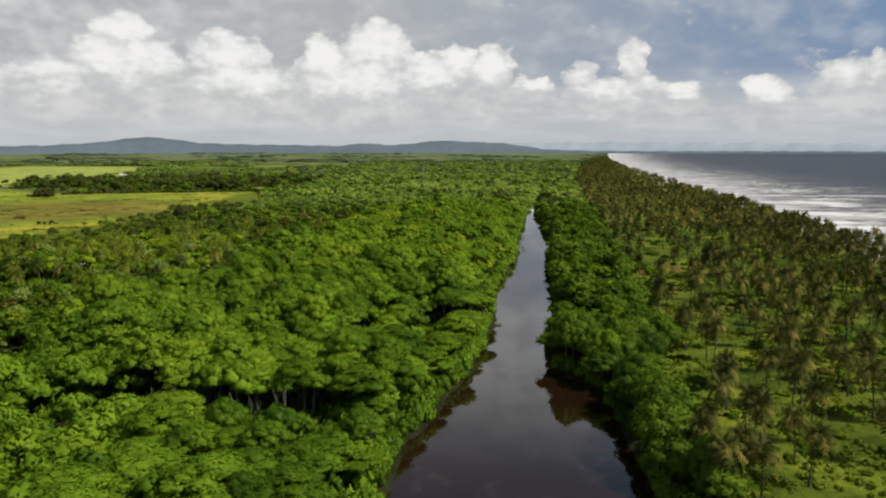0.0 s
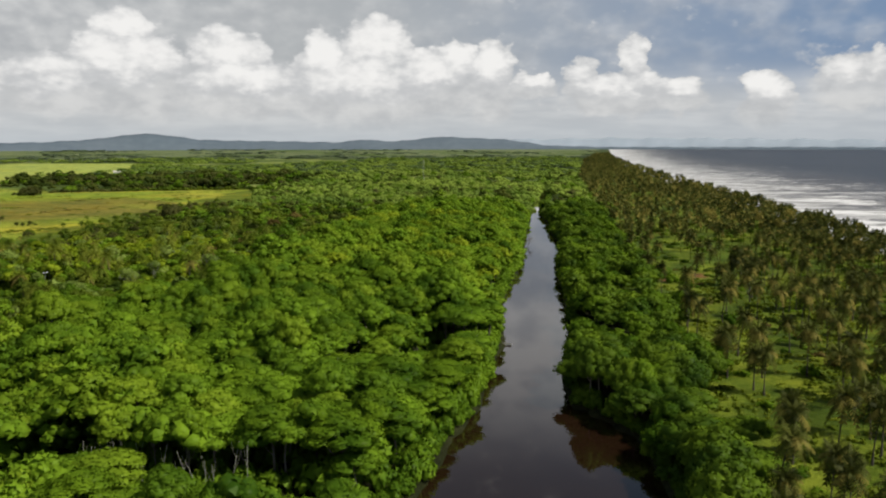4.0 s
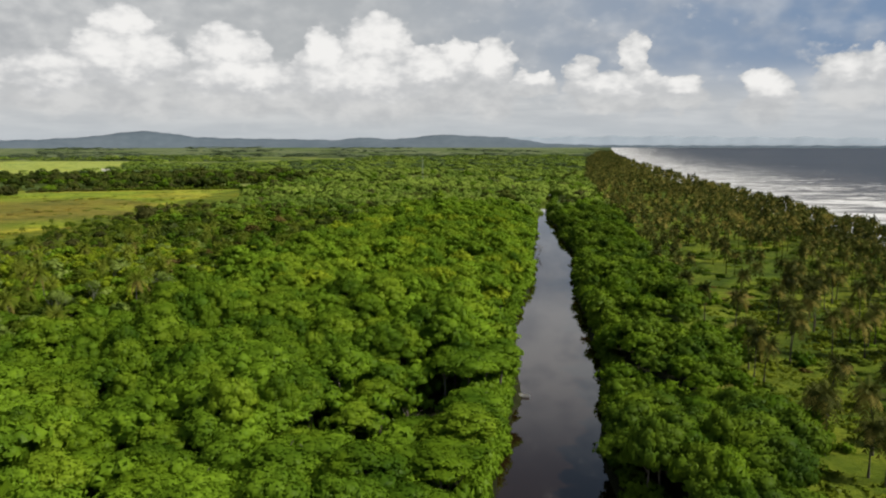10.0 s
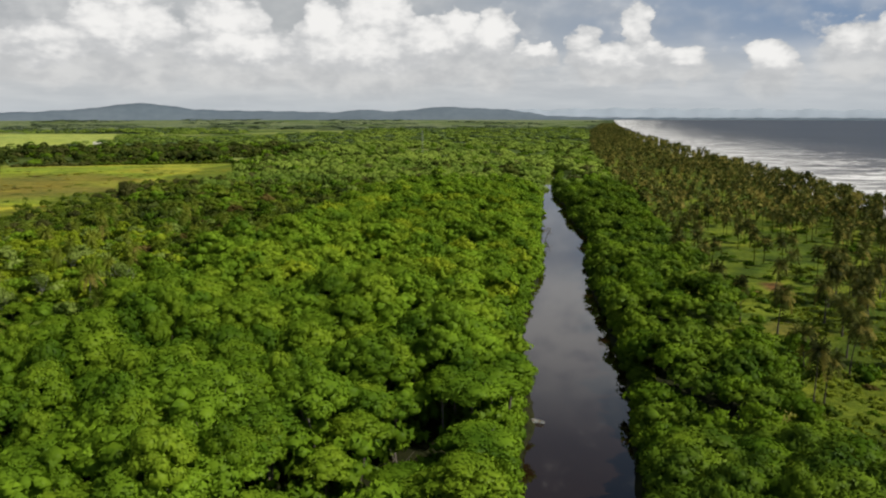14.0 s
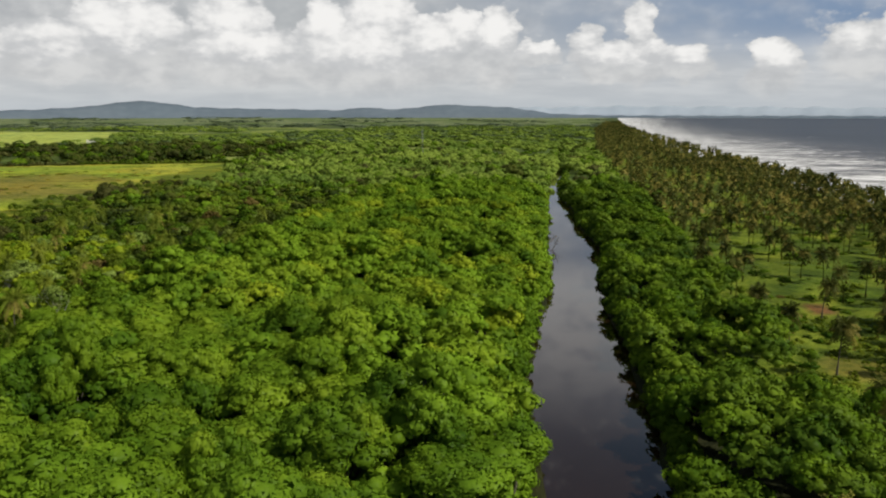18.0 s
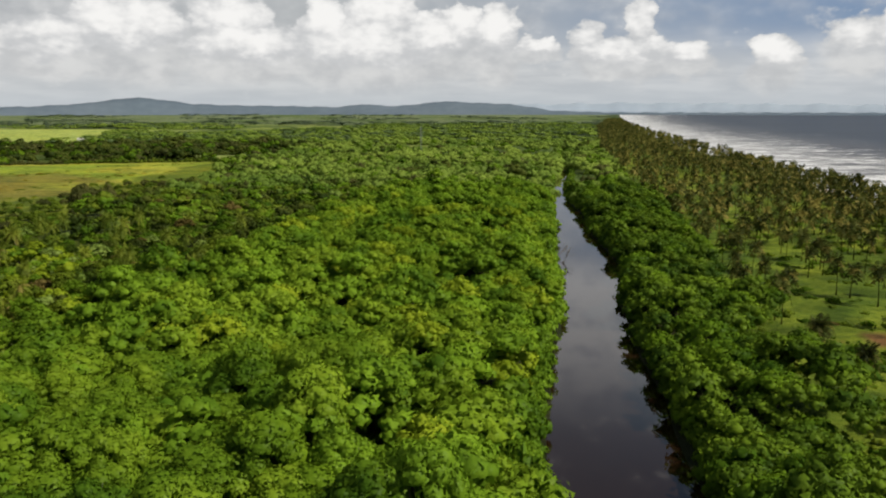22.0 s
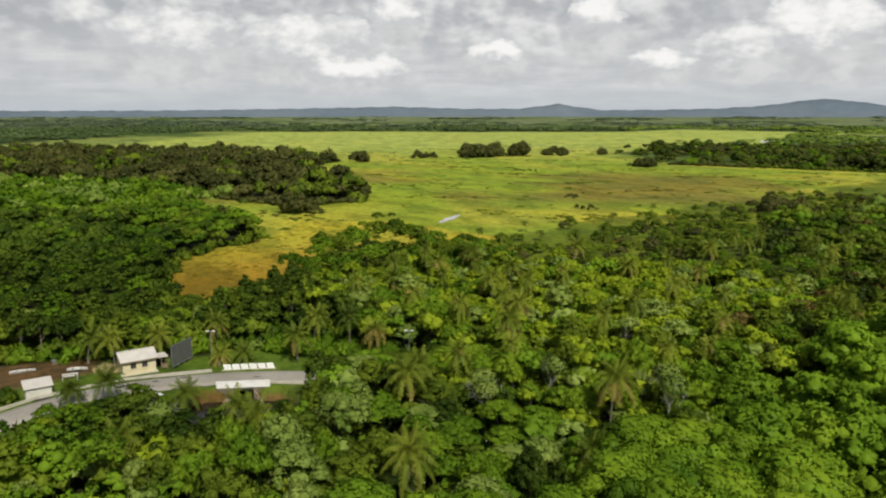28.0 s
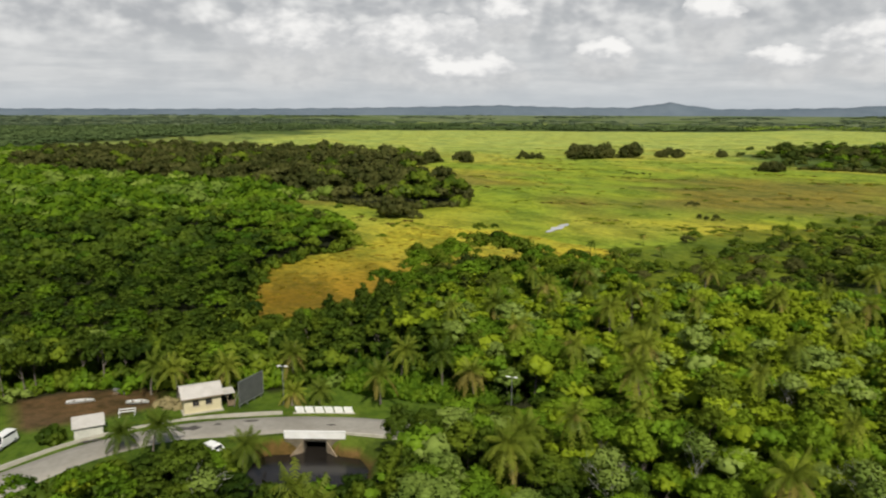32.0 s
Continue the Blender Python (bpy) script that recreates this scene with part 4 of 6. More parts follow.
COARSE = [crown(51 + k, 4.8, 3.6, 5, 11, 0.90, low=-0.5, ball=2) for k in range(5)]
GROVE = [crown(61 + k, 4.8, 4.6, 8, 12, 0.85, low=-0.6, ball=2) for k in range(5)]
CLUMP = [crown(71 + k, 5.0, 3.0, 2, 9, 1.4, core=1.0, ball=2) for k in range(4)]
SHRUB = [crown(91 + k, 2.2, 1.5, 7, 40, 0.32, low=-0.7, core=0.85, ball=2, wild=0.5) for k in range(3)]
SHRUB_LOW = [crown(97 + k, 2.4, 1.6, 4, 20, 0.48, low=-0.6, core=0.82, ball=2, wild=0.5) for k in range(3)]


def tree_kind(name, tpl, mat, label, category, group, seed, height):
    """One tree with a trunk and a crown, at the origin; the crown's top lies at its height."""
    ob = thing(name, Matrix.Identity(4), label, category, group)
    v, q = trunk(seed, height - 3.2, 0.24)
    part("trunk", mesh_of("trunk", v, [q], BARK, True), BARK, ob)
    v, q, t, nor = tpl
    v = v + (0, 0, height - v[:, 2].max())
    part("crown", mesh_of("crown", v, [q, t], mat, True, normals=nor), mat, ob)
    return ob


def turned(x, y, z, s, h, a):
    return Matrix.Translation((x, y, z)) @ Matrix.Rotation(a, 4, "Z") @ Matrix.Diagonal((s, s, h, 1))


def plant_things(kinds, x, y, r, lo=0.65, hi=1.5, dim=None, bright=None, bright_kind=3):
    """Copies of the trees, one a place; the first of each kind is moved to its own first place."""
    used = set()
    odds = {3: None, 4: [0.34, 0.30, 0.26, 0.10], 5: [0.28, 0.12, 0.32, 0.18, 0.10]}[len(kinds)]
    for px, py in zip(x, y):
        k = int(r.choice(len(kinds), p=odds))
        if dim and dim(px, py) and r.random() < 0.9:
            k = len(kinds) - 1 if r.random() < 0.75 else 2
        if bright and bright(px, py) and r.random() < 0.45:
            k = bright_kind
        ob, h0 = kinds[k]
        z = float(land(px, py))
        m = turned(px, py, z, r.uniform(lo, hi), max(0.45, float(top_of(px, py) + r.normal(0, 1.6)) / h0), r.uniform(0, 6.28))
        if k in used:
            c = copy_thing(ob, Matrix.Identity(4))
            c.matrix_basis = m
        else:
            used.add(k)
            ob.matrix_basis = m


def rows_for(x, y, r, templates, slot, scale=1.0, lo=0.75, hi=1.4, squash=1.0):
    """Spots for strew(), crowns hung at the canopy's height."""
    tops = np.array([t[0][:, 2].max() for t in templates])
    k = r.integers(len(templates), size=len(x))
    s = r.uniform(lo, hi, len(x)) * scale
    z = land(x, y) + top_of(x, y) + r.normal(0, 1.5, len(x)) - tops[k] * s * squash
    return np.c_[x, y, z, s, s * squash, r.uniform(0, 6.28, len(x)), k, np.full(len(x), slot)]


r = np.random.default_rng(21)

# mangroves on the west bank
mx, my = scatter(-115, 60, 60, 582, 6.0, lambda x, y: (gully(x, y) > 4.6) & (r.random(len(x)) < 0.95) & (np.sin(x * 0.19 + 1.1 * np.sin(y * 0.05)) * np.sin(y * 0.17 + 1.3 * np.sin(x * 0.06)) < 0.80) & (x < left_bank(y) - 4.6) & (x > mangrove_edge(y) + 4 * np.sin(y * 0.2)) & ~cleared(x, y), seed=3)
near = ((mx > -58) & (my > 74) & (my < 240)) | ((mx > -96) & (mx <= -58) & (my > 176) & (my < 288)) | ((mx > -58) & (mx < -14) & (my >= 240) & (my < 288))
kinds = [(tree_kind("mangrove_tree", FINE[k], (MANGROVE, MANGROVE, DEEP, LIMETREE)[k], ("bright green bushy mangrove tree on the canal bank", "bright green bushy mangrove tree on the canal bank", "deep green mangrove tree on the canal bank", "yellow-green mangrove tree on the canal bank")[k], "tree", "mangroves along the canal", 5 + k, 15.0), 15.0) for k in range(4)]
plant_things(kinds, mx[near], my[near], r, bright=lambda x, y: x < -12 and y > 192)
rows = rows_for(mx[~near], my[~near], r, MIDDLE, 0)
roll = r.random(len(rows))
rows[:, 7] = np.select([roll < 0.12, roll > 0.80], [1, 2], 0)
# sunlit stretch of mangroves, painted with brighter leaf colours
sunny = (rows[:, 1] > 245) & (rows[:, 1] < 500) & (rows[:, 0] > -70)
rows[sunny, 7] = np.select([roll[sunny] < 0.05, roll[sunny] > 0.88, roll[sunny] > 0.36], [1, 3, 2], 0)
strew("mangrove_canopy", MIDDLE, rows, [MANGROVE, DEEP, LIMETREE, SUNLIT], "bright green mangrove canopy, dense and rounded", "trees")

# lower crowns that close the canopy between the taller trees
ix, iy = scatter(-100, 60, 74, 578, 5.6, lambda x, y: (gully(x, y) > 4.2) & (x < left_bank(y) - 6) & (x > mangrove_edge(y) + 4), jitter=0.5, seed=43)
rows = rows_for(ix, iy, r, COARSE, 0, 0.72, 0.7, 1.3)
rows[:, 2] -= r.uniform(1.2, 3.4, len(rows))
rows[:, 7] = r.random(len(rows)) < np.where(iy > 245, 0.12, 0.4)
strew("mangrove_understorey", COARSE, rows, [MANGROVE, DEEP], "lower mangrove crowns that close the canopy", "trees")

# slender pale trunks at the edges of the gullies
def slender(x, y, h, seed):
    ob = thing("slender_trunk", pose(x, y, float(land(x, y)), r.uniform(-8, 8), r.uniform(-8, 8), r.uniform(0, 360)), "slender pale trunk leaning at the edge of a dark gully", "tree", "slender trunks in the mangroves")
    v, q = trunk(seed, h, 0.09, 0.05, 2, 1.0)
    part("trunk", mesh_of("trunk", v, [q], PALE_BARK, True), PALE_BARK, ob)


for k in range(16):
    a = GULLIES[0][1 + k // 4]
    slender(a[0] + r.uniform(-4, 4), a[1] + r.uniform(1.5, 4.0), r.uniform(7, 10), 700 + k)

# low trees on the east bank, between canal and palms
ex, ey = scatter(20, 110, 80, 660, 5.4, lambda x, y: (x > right_bank(y) + 3.4) & (x < grove_edge(y) + 5 * np.sin(y * 0.13)), seed=4)
near = (ey > 100) & (ey < 215)
kinds = [(tree_kind("bank_tree", FINE[k], (BANKTREE, BANKTREE, DEEP)[k], "low rounded green tree between canal and palms", "tree", "trees on the east bank", 15 + k, 9.0), 9.0) for k in range(3)]
plant_things(kinds, ex[near], ey[near], r)
strew("east_bank_canopy", MIDDLE, np.c_[rows_for(ex[~near], ey[~near], r, MIDDLE, 0, 0.9)[:, :7], r.random(int((~near).sum())) < 0.35], [BANKTREE, DEEP], "low green trees along the east bank", "trees")

# shrubs that hang over the water on both banks
by = np.arange(-40, 1250, 2.6)
bx = np.r_[left_bank(by) - 3.0 + r.normal(0, 0.7, len(by)), right_bank(by) + 3.2 + r.normal(0, 0.7, len(by))]
by = np.r_[by, by]
# east bank shrubs take the darkened leaf, as painted shade along the water
spots = np.c_[bx, by, np.full(len(bx), 0.15), r.uniform(0.8, 1.5, len(bx)), r.uniform(1.0, 2.2, len(bx)), r.uniform(0, 6.28, len(bx)), r.integers(3, size=len(bx)), bx > left_bank(by) + 4]
close = by < 330
strew("bank_shrubs", SHRUB, spots[close], [MANGROVE, BANKTREE], "green shrubs hanging over the water's edge", "shrubs")
strew("far_bank_shrubs", SHRUB_LOW, spots[~close], [MANGROVE, BANKTREE], "green shrubs along the far reach of the canal", "shrubs")

# mixed woods west of the mangroves, round the village and the marsh
def palm_room(x, y):
    return (np.hypot(np.asarray(x) + 150.7, np.asarray(y) - 286.7) > 4.5) & (np.min([np.hypot(np.asarray(x) - a, np.asarray(y) - c) for a, c, h, g in SHOWY], axis=0) > 3.6)


def pool_side(x, y):
    """Low shrubs alone grow between the pool and the woods."""
    return (np.hypot((x + 141) / 8.0, (y - 248) / 11.0) < 1) | (np.hypot(x + 150.5, y - 240.5) < 4.2)


def woods(x, y):
    return palm_room(x, y) & ~cleared(x, y) & (x < mangrove_edge(np.minimum(y, 579)) - 1) & ~wet(x, y, 3) & ~inside(DARK_GROVE, x, y)


wx, wy = scatter(-420, 10, 60, 600, 5.5, lambda x, y: woods(x, y) & ~pool_side(x, y) & ~((y > 370) & (far_from(MARSH, x, y, True) < 45) & (np.sin(x * 0.13 + y * 0.05) * np.sin(y * 0.11) + 0.012 * far_from(MARSH, x, y, True) < 0.22)) & ((y > 190) | (x > -260)), seed=5)
near = ((wx > -165) & (wx < -84) & (wy > 222) & (wy < 312)) | ((wx > -222) & (wx <= -165) & (wy > 205) & (wy < 296))
kinds = [(tree_kind("forest_tree", RAGGED[k], (MANGROVE, LIMETREE, FOREST, PALE, SOMBRE)[k], ("mid-green forest tree with a rounded crown", "yellow-green forest tree with a bushy crown", "deep green forest tree with a rounded crown", "silvery-leaved tree with an open crown", "sombre dark green tree with a dense crown")[k], "tree", "trees of the mixed woods", 25 + k, 11.5), 11.5) for k in range(5)]
# more yellow-green trees in the north stand in for sunlight there
plant_things(kinds, wx[near], wy[near], r, 0.4, 1.0, lambda x, y: (x < -128 and y < 262) or x < -178, lambda x, y: x > -165 and y > 284, 1)

def mixed(x, y, templates, name, label, scale=0.92):
    rows = rows_for(x, y, r, templates, 0, scale, 0.4, 1.15)
    rows[:, 2] += r.normal(0, 0.7, len(rows))
    pick = r.random(len(rows))
    rows[:, 7] = np.select([pick < 0.11, pick < 0.40, pick > 0.985, pick > 0.84, pick > 0.60], [1, 2, 3, 4, 5], 0)
    dim = (y > 318) & (x > -190) & ~((y < 390) & (x > -195) & (x < -112))
    rows[dim, 7] = np.select([pick[dim] < 0.05, pick[dim] < 0.16, pick[dim] > 0.985, pick[dim] > 0.80, pick[dim] > 0.62], [1, 2, 3, 5, 6], 0)
    west = (x < -190) | ((x < -175) & (y < 285))
    rows[west, 7] = np.select([pick[west] < 0.42, pick[west] < 0.60, pick[west] < 0.63], [5, 2, 6], 0)
    # woods behind the village take the dark leaf that holds shade in its tone
    sombre = (x < -184) & (y < 292) & (pick > 0.2)
    rows[sombre, 7] = 7
    # patch of sun on the woods, put into the choice of leaf colours
    lit = (x > -212) & (x < -118) & (y > 290) & (y < 402)
    rows[lit, 7] = np.select([pick[lit] < 0.20, pick[lit] < 0.45, pick[lit] < 0.96], [1, 2, 4], 0)
    strew(name, templates, rows, [FOREST, PALE, MANGROVE, RUST, SUNLIT, DEEP, OLIVE, SOMBRE], label, "trees")


mid = (np.hypot(wx + 110, wy - 270) < 190) | ((wx > -130) & (wy < 330))
mixed(wx[~near & mid], wy[~near & mid], TANGLED, "mixed_woods", "mixed green woods with paler and darker crowns")
mixed(wx[~near & ~mid], wy[~near & ~mid], COARSE, "outer_mixed_woods", "mixed green woods towards the marsh", 1.0)

# lower crowns among the nearer trees
ix, iy = scatter(-232, -80, 205, 402, 5.2, lambda x, y: woods(x, y) & ~pool_side(x, y) & (far_from(POOL, x, y, True) > 6), jitter=0.5, seed=44)
rows = rows_for(ix, iy, r, COARSE, 0, 0.62, 0.6, 1.4)
rows[:, 2] -= r.uniform(1.5, 4.0, len(rows))
roll = r.random(len(rows))
rows[:, 7] = np.select([roll < 0.12, roll < 0.45, roll < 0.7], [1, 2, 3], 0)
rows[(iy < 300) & (ix < -178), 7] = 0
# the same sun patch, painted on the lower crowns
rows[(iy > 285) & (ix > -200), 2] += 1.2
rows[(iy > 285) & (ix > -200) & (roll > 0.3), 7] = 3
strew("woods_understorey", COARSE, rows, [FOREST, PALE, MANGROVE, SUNLIT], "lower bushy crowns among the taller trees", "trees")

# undergrowth that closes the gaps between the nearer trees
ux, uy = scatter(-240, -70, 200, 420, 4.4, lambda x, y: woods(x, y) & (far_from(POOL, x, y, True) > 4) & (r.random(len(x)) < 0.8), seed=16)
spots = np.c_[ux, uy, land(ux, uy) - 0.2, r.uniform(0.8, 1.4, len(ux)), r.uniform(0.9, 2.1, len(ux)), r.uniform(0, 6.28, len(ux)), r.integers(3, size=len(ux)), np.select([r.random(len(ux)) < 0.1, r.random(len(ux)) < 0.4], [1, 2], 0)]
strew("undergrowth", SHRUB_LOW, spots, [FOREST, PALE, MANGROVE], "tangled green undergrowth below the trees", "shrubs")

mxx, myy = scatter(-90, 40, 90, 300, 5.2, lambda x, y: (gully(x, y) > 4.0) & (x < left_bank(y) - 4) & (x > mangrove_edge(y)), seed=17)
spots = np.c_[mxx, myy, land(mxx, myy) - 0.2, r.uniform(0.9, 1.5, len(mxx)), r.uniform(1.2, 2.6, len(mxx)), r.uniform(0, 6.28, len(mxx)), r.integers(3, size=len(mxx)), np.zeros(len(mxx))]
strew("mangrove_undergrowth", SHRUB_LOW, spots, [MANGROVE], "dark tangle of young mangroves below the canopy", "shrubs")

# the dark grove out in the marsh
dx, dy = scatter(-1130, -400, 200, 640, 12.5, lambda x, y: inside(DARK_GROVE, x, y), seed=6)
rows = rows_for(dx, dy, r, GROVE, 0, 1.45, 0.5, 1.5, squash=1.2)
rows[:, 2] += r.normal(0, 2.2, len(rows)) + 2.6 * np.sin(dx * 0.06 + 2 * np.sin(dy * 0.03)) * np.sin(dy * 0.055) - 3.5 * smooth(40, 5, far_from(DARK_GROVE, dx, dy, True))
rows[:, 7] = r.random(len(rows)) < 0.12 + 0.5 * (dx > -450)
strew("dark_grove", GROVE, rows, [DARKWOOD, FOREST], "dark brown-green grove standing in the marsh", "trees")

# woods farther off
def sector(x, y):
    a = np.degrees(np.arctan2(x + 10, y - 130))
    return (a > -98) & (a < 35)


def wild(x, y):
    return ~cleared(x, y) & ~wet(x, y, 3) & (x < grove_edge(y)) & sector(x, y) & ~inside(DARK_GROVE, x, y)


def tree_belts(x, y):
    """Dark belts of trees on the haze-paled plain before the hills."""
    d, a = np.hypot(x, y - 200), np.degrees(np.arctan2(x, y - 200))
    reach = np.interp(a, [-100, -72, -62, -52, -30, 0, 20], [3900, 3700, 2800, 2750, 2800, 2700, 2700]) + 90 * np.sin(a * 0.9)
    return (d < reach) | (np.sin(d * 0.0075 + 1.5 * np.sin(a * 0.22)) * np.sin(a * 0.31 + 1.0) > 0.45)


fx, fy = scatter(-1300, 330, 190, 1350, 12.3, lambda x, y: wild(x, y) & ~(scrub(x, y) & (y > 620) & (r.random(len(x)) < 0.75)) & ((y > 600) | (x < -420)) & (np.hypot(x, y - 200) < 1150) & ~((x < -230) & (y > 700) & (y < 1250) & (np.sin(x * 0.045 + y * 0.02) * np.sin(y * 0.05 + 1) < -0.35)), seed=7)
rows = rows_for(fx, fy, r, COARSE, 0, 1.6, 0.55, 1.5)
copse = (fx < -230) & (fy > 700) & (fy < 1250)
roll = r.random(len(rows))
rows[:, 7] = np.where(copse, np.where(roll < 0.62, 3, np.where(roll < 0.8, 1, 2)), np.select([roll < 0.05, roll < 0.20, roll < 0.27], [1, 2, 3], 0))
deep = (fx < -300) & (fy < 440) & (roll < 0.75)
rows[deep, 7] = 2
edge = copse & (far_from(MARSH, fx, fy, True) < 16)
rows[copse, 2] += r.normal(0, 2.4, int(copse.sum()))
rows[edge, 2] -= 3.0
rows[edge, 3:5] *= r.uniform(0.5, 1.0, int(edge.sum()))[:, None]
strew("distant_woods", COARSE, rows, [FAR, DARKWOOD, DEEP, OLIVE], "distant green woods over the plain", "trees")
gx, gy = scatter(-2600, 700, 150, 2700, 21, lambda x, y: wild(x, y) & ~(scrub(x, y) & (y > 620) & (r.random(len(x)) < 0.75)) & (np.hypot(x, y - 200) >= 1150) & (np.hypot(x, y - 200) < 2400), seed=8)
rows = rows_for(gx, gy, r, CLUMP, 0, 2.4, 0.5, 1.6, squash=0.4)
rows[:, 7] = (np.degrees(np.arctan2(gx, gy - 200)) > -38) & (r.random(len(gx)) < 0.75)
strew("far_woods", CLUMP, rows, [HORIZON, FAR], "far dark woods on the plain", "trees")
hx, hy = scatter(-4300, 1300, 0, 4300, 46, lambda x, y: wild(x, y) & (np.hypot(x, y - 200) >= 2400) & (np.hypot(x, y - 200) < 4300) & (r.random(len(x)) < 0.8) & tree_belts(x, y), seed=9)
strew("horizon_woods", CLUMP, rows_for(hx, hy, r, CLUMP, 0, 3.8, 0.5, 1.7, squash=0.2), [HAZYWOOD], "line of woods near the horizon, paled for haze", "trees")


# single bushes and tree islands in the marsh: x, y, spread, count
def bush_islands():
    for x, y, w, d, count, top in ((-721, 735, 10, 14, 6, 8), (-700, 800, 16, 34, 22, 13), (-690, 850, 10, 14, 8, 12), (-664, 895, 9, 22, 12, 9), (-633, 947, 5, 5, 4, 10), (-391, 389, 5, 5, 4, 9),
                                   (-476, 816, 10, 9, 8, 8), (-717, 639, 8, 8, 7, 10), (-735, 604, 8, 10, 6, 10), (-222, 588, 12, 8, 11, 8), (-300, 520, 7, 4, 3, 2.5), (-345, 560, 9, 4, 3, 2), (-520, 690, 22, 5, 5, 2)):
        a = r.uniform(0, 6.28, count)
        q = np.sqrt(r.random(count))
        px, py = x + np.cos(a) * q * w, y + np.sin(a) * q * d
        s = top / 5.6 * r.uniform(0.6, 1.15, count)
        spots = np.c_[px, py, land(px, py) - 0.9 * s, s * r.uniform(0.8, 1.15, count), s * 1.45, a, r.integers(5, size=count), np.zeros(count)]
        foot = spots.copy()
        foot[:, :2] += r.normal(0, 1.0, (count, 2)) * (1.5 + 0.35 * w)
        foot[:, 2] = land(foot[:, 0], foot[:, 1]) - 0.5 * s
        foot[:, 3] *= 0.62
        foot[:, 4] *= 0.42
        spots = np.concatenate([spots, foot])
        strew("marsh_bush", MIDDLE, spots, [DARKWOOD if y > 380 else FOREST], "dark bushy trees standing alone in the marsh", "bushes")


bush_islands()


# ---- coconut palms ----
PALM_FINE = [palm_crown(101 + k, 32, 3.7, 9, 0.86) for k in range(4)]


def palm_template(seed, height, fronds, length, blades, sides, steps, width=0.8, withered=0.42):
    v, q, tip = palm_trunk(seed, height, 0.2, sides, steps)
    cv, cq = palm_crown(seed + 50, fronds, length, blades, width)
    r = np.random.default_rng(seed + 9)
    dry = np.flatnonzero(r.random(fronds) < np.linspace(0.1, 1.0, fronds) * withered)
    slots = np.r_[np.zeros(len(q), int), np.isin(np.arange(len(cq)) // (len(cq) // fronds), dry).astype(int)]
    return np.concatenate([v, cv + tip]), np.concatenate([q, cq + len(v)]), np.zeros((0, 3), int), None, slots


def palm_kind(k, height, label, group):
    ob = thing("coconut_palm", Matrix.Identity(4), label, "palm", group)
    v, q, tip = palm_trunk(k + 201, height)
    part("trunk", mesh_of("trunk", v, [q], PALM_BARK, True), PALM_BARK, ob)
    v, q = PALM_FINE[k]
    slots = np.isin(np.arange(len(q)) // (len(q) // 32), np.random.default_rng(k).choice(np.arange(14, 32), 8, replace=False)).astype(int)
    part("crown", mesh_of("crown", v + tip, [q], [PALM, PALM_YELLOW], slots=slots), PALM, ob)
    return ob


def palm_density(x, y):
    d = (x - grove_edge(y)) / np.maximum(shore(y) - grove_edge(y), 20)
    open_glade = np.exp(-(((x - 92) / 16) ** 2 + ((y - 345) / 60) ** 2)) + np.exp(-(((x - 75) / 12) ** 2 + ((y - 215) / 40) ** 2))
    return np.clip(0.26 + 0.56 * smooth(0.36, 0.92, d) + 0.16 * np.sin(x * 0.075 + 2 * np.sin(y * 0.03)) * np.sin(y * 0.06 + 1) - 0.24 * open_glade, 0.05, 1)


px, py = scatter(38, 420, 85, 900, 6.9, lambda x, y: (x > grove_edge(y) + 1) & (x < shore(y) - 12) & (r.random(len(x)) < palm_density(x, y)), jitter=0.48, seed=12)
near = (py > 105) & (py < 330) & (px < 135)
pick = np.flatnonzero(near)
pick = pick[np.argsort(px[pick] + 0.25 * py[pick])][:300]
kinds = [palm_kind(k, 10.0, "tall coconut palm with drooping browned fronds", "palms of the coastal grove") for k in range(4)]
used = set()
for i in pick:
    k = int(r.integers(4))
    h = r.uniform(0.88, 1.18)
    m = turned(px[i], py[i], float(land(px[i], py[i])), r.uniform(0.88, 1.1), h, r.uniform(0, 6.28))
    if k in used:
        copy_thing(kinds[k], Matrix.Identity(4)).matrix_basis = m
    else:
        used.add(k)
        kinds[k].matrix_basis = m
rest = np.ones(len(px), bool)
rest[pick] = False
PALM_MID = [palm_template(221 + k, 10.0, 22, 3.3, 4, 5, 4, 0.9) for k in range(4)]
PALM_FAR = [palm_template(241 + k, 10.0, 14, 3.7, 2, 3, 2, 1.35) for k in range(4)]


def palm_rows(x, y, size=1.0):
    s = r.uniform(0.85, 1.1, len(x)) * size
    return np.c_[x, y, land(x, y), s, size * (r.uniform(0.84, 1.16, len(x)) + 0.3 * smooth(60, 15, shore(y) - x) * r.random(len(x))), r.uniform(0, 6.28, len(x)), r.integers(4, size=len(x)), (r.random(len(x)) < 0.05).astype(int)]


mid = rest & (py < 460)
strew("palm_grove", PALM_MID, palm_rows(px[mid], py[mid]), [PALM, PALM_YELLOW], "dense grove of coconut palms behind the beach", "palms")
strew("palm_grove_north", PALM_FAR, palm_rows(px[rest & ~mid], py[rest & ~mid]), [PALM, PALM_YELLOW], "coconut palms lining the coast northwards", "palms")
qx, qy = scatter(120, 700, 900, 3200, 15, lambda x, y: (x > grove_edge(y)) & (x < shore(y) - 12), seed=13)
strew("far_palms", PALM_FAR, palm_rows(qx, qy, 1.12), [PALM, PALM_YELLOW], "far palms merging along the shore", "palms")

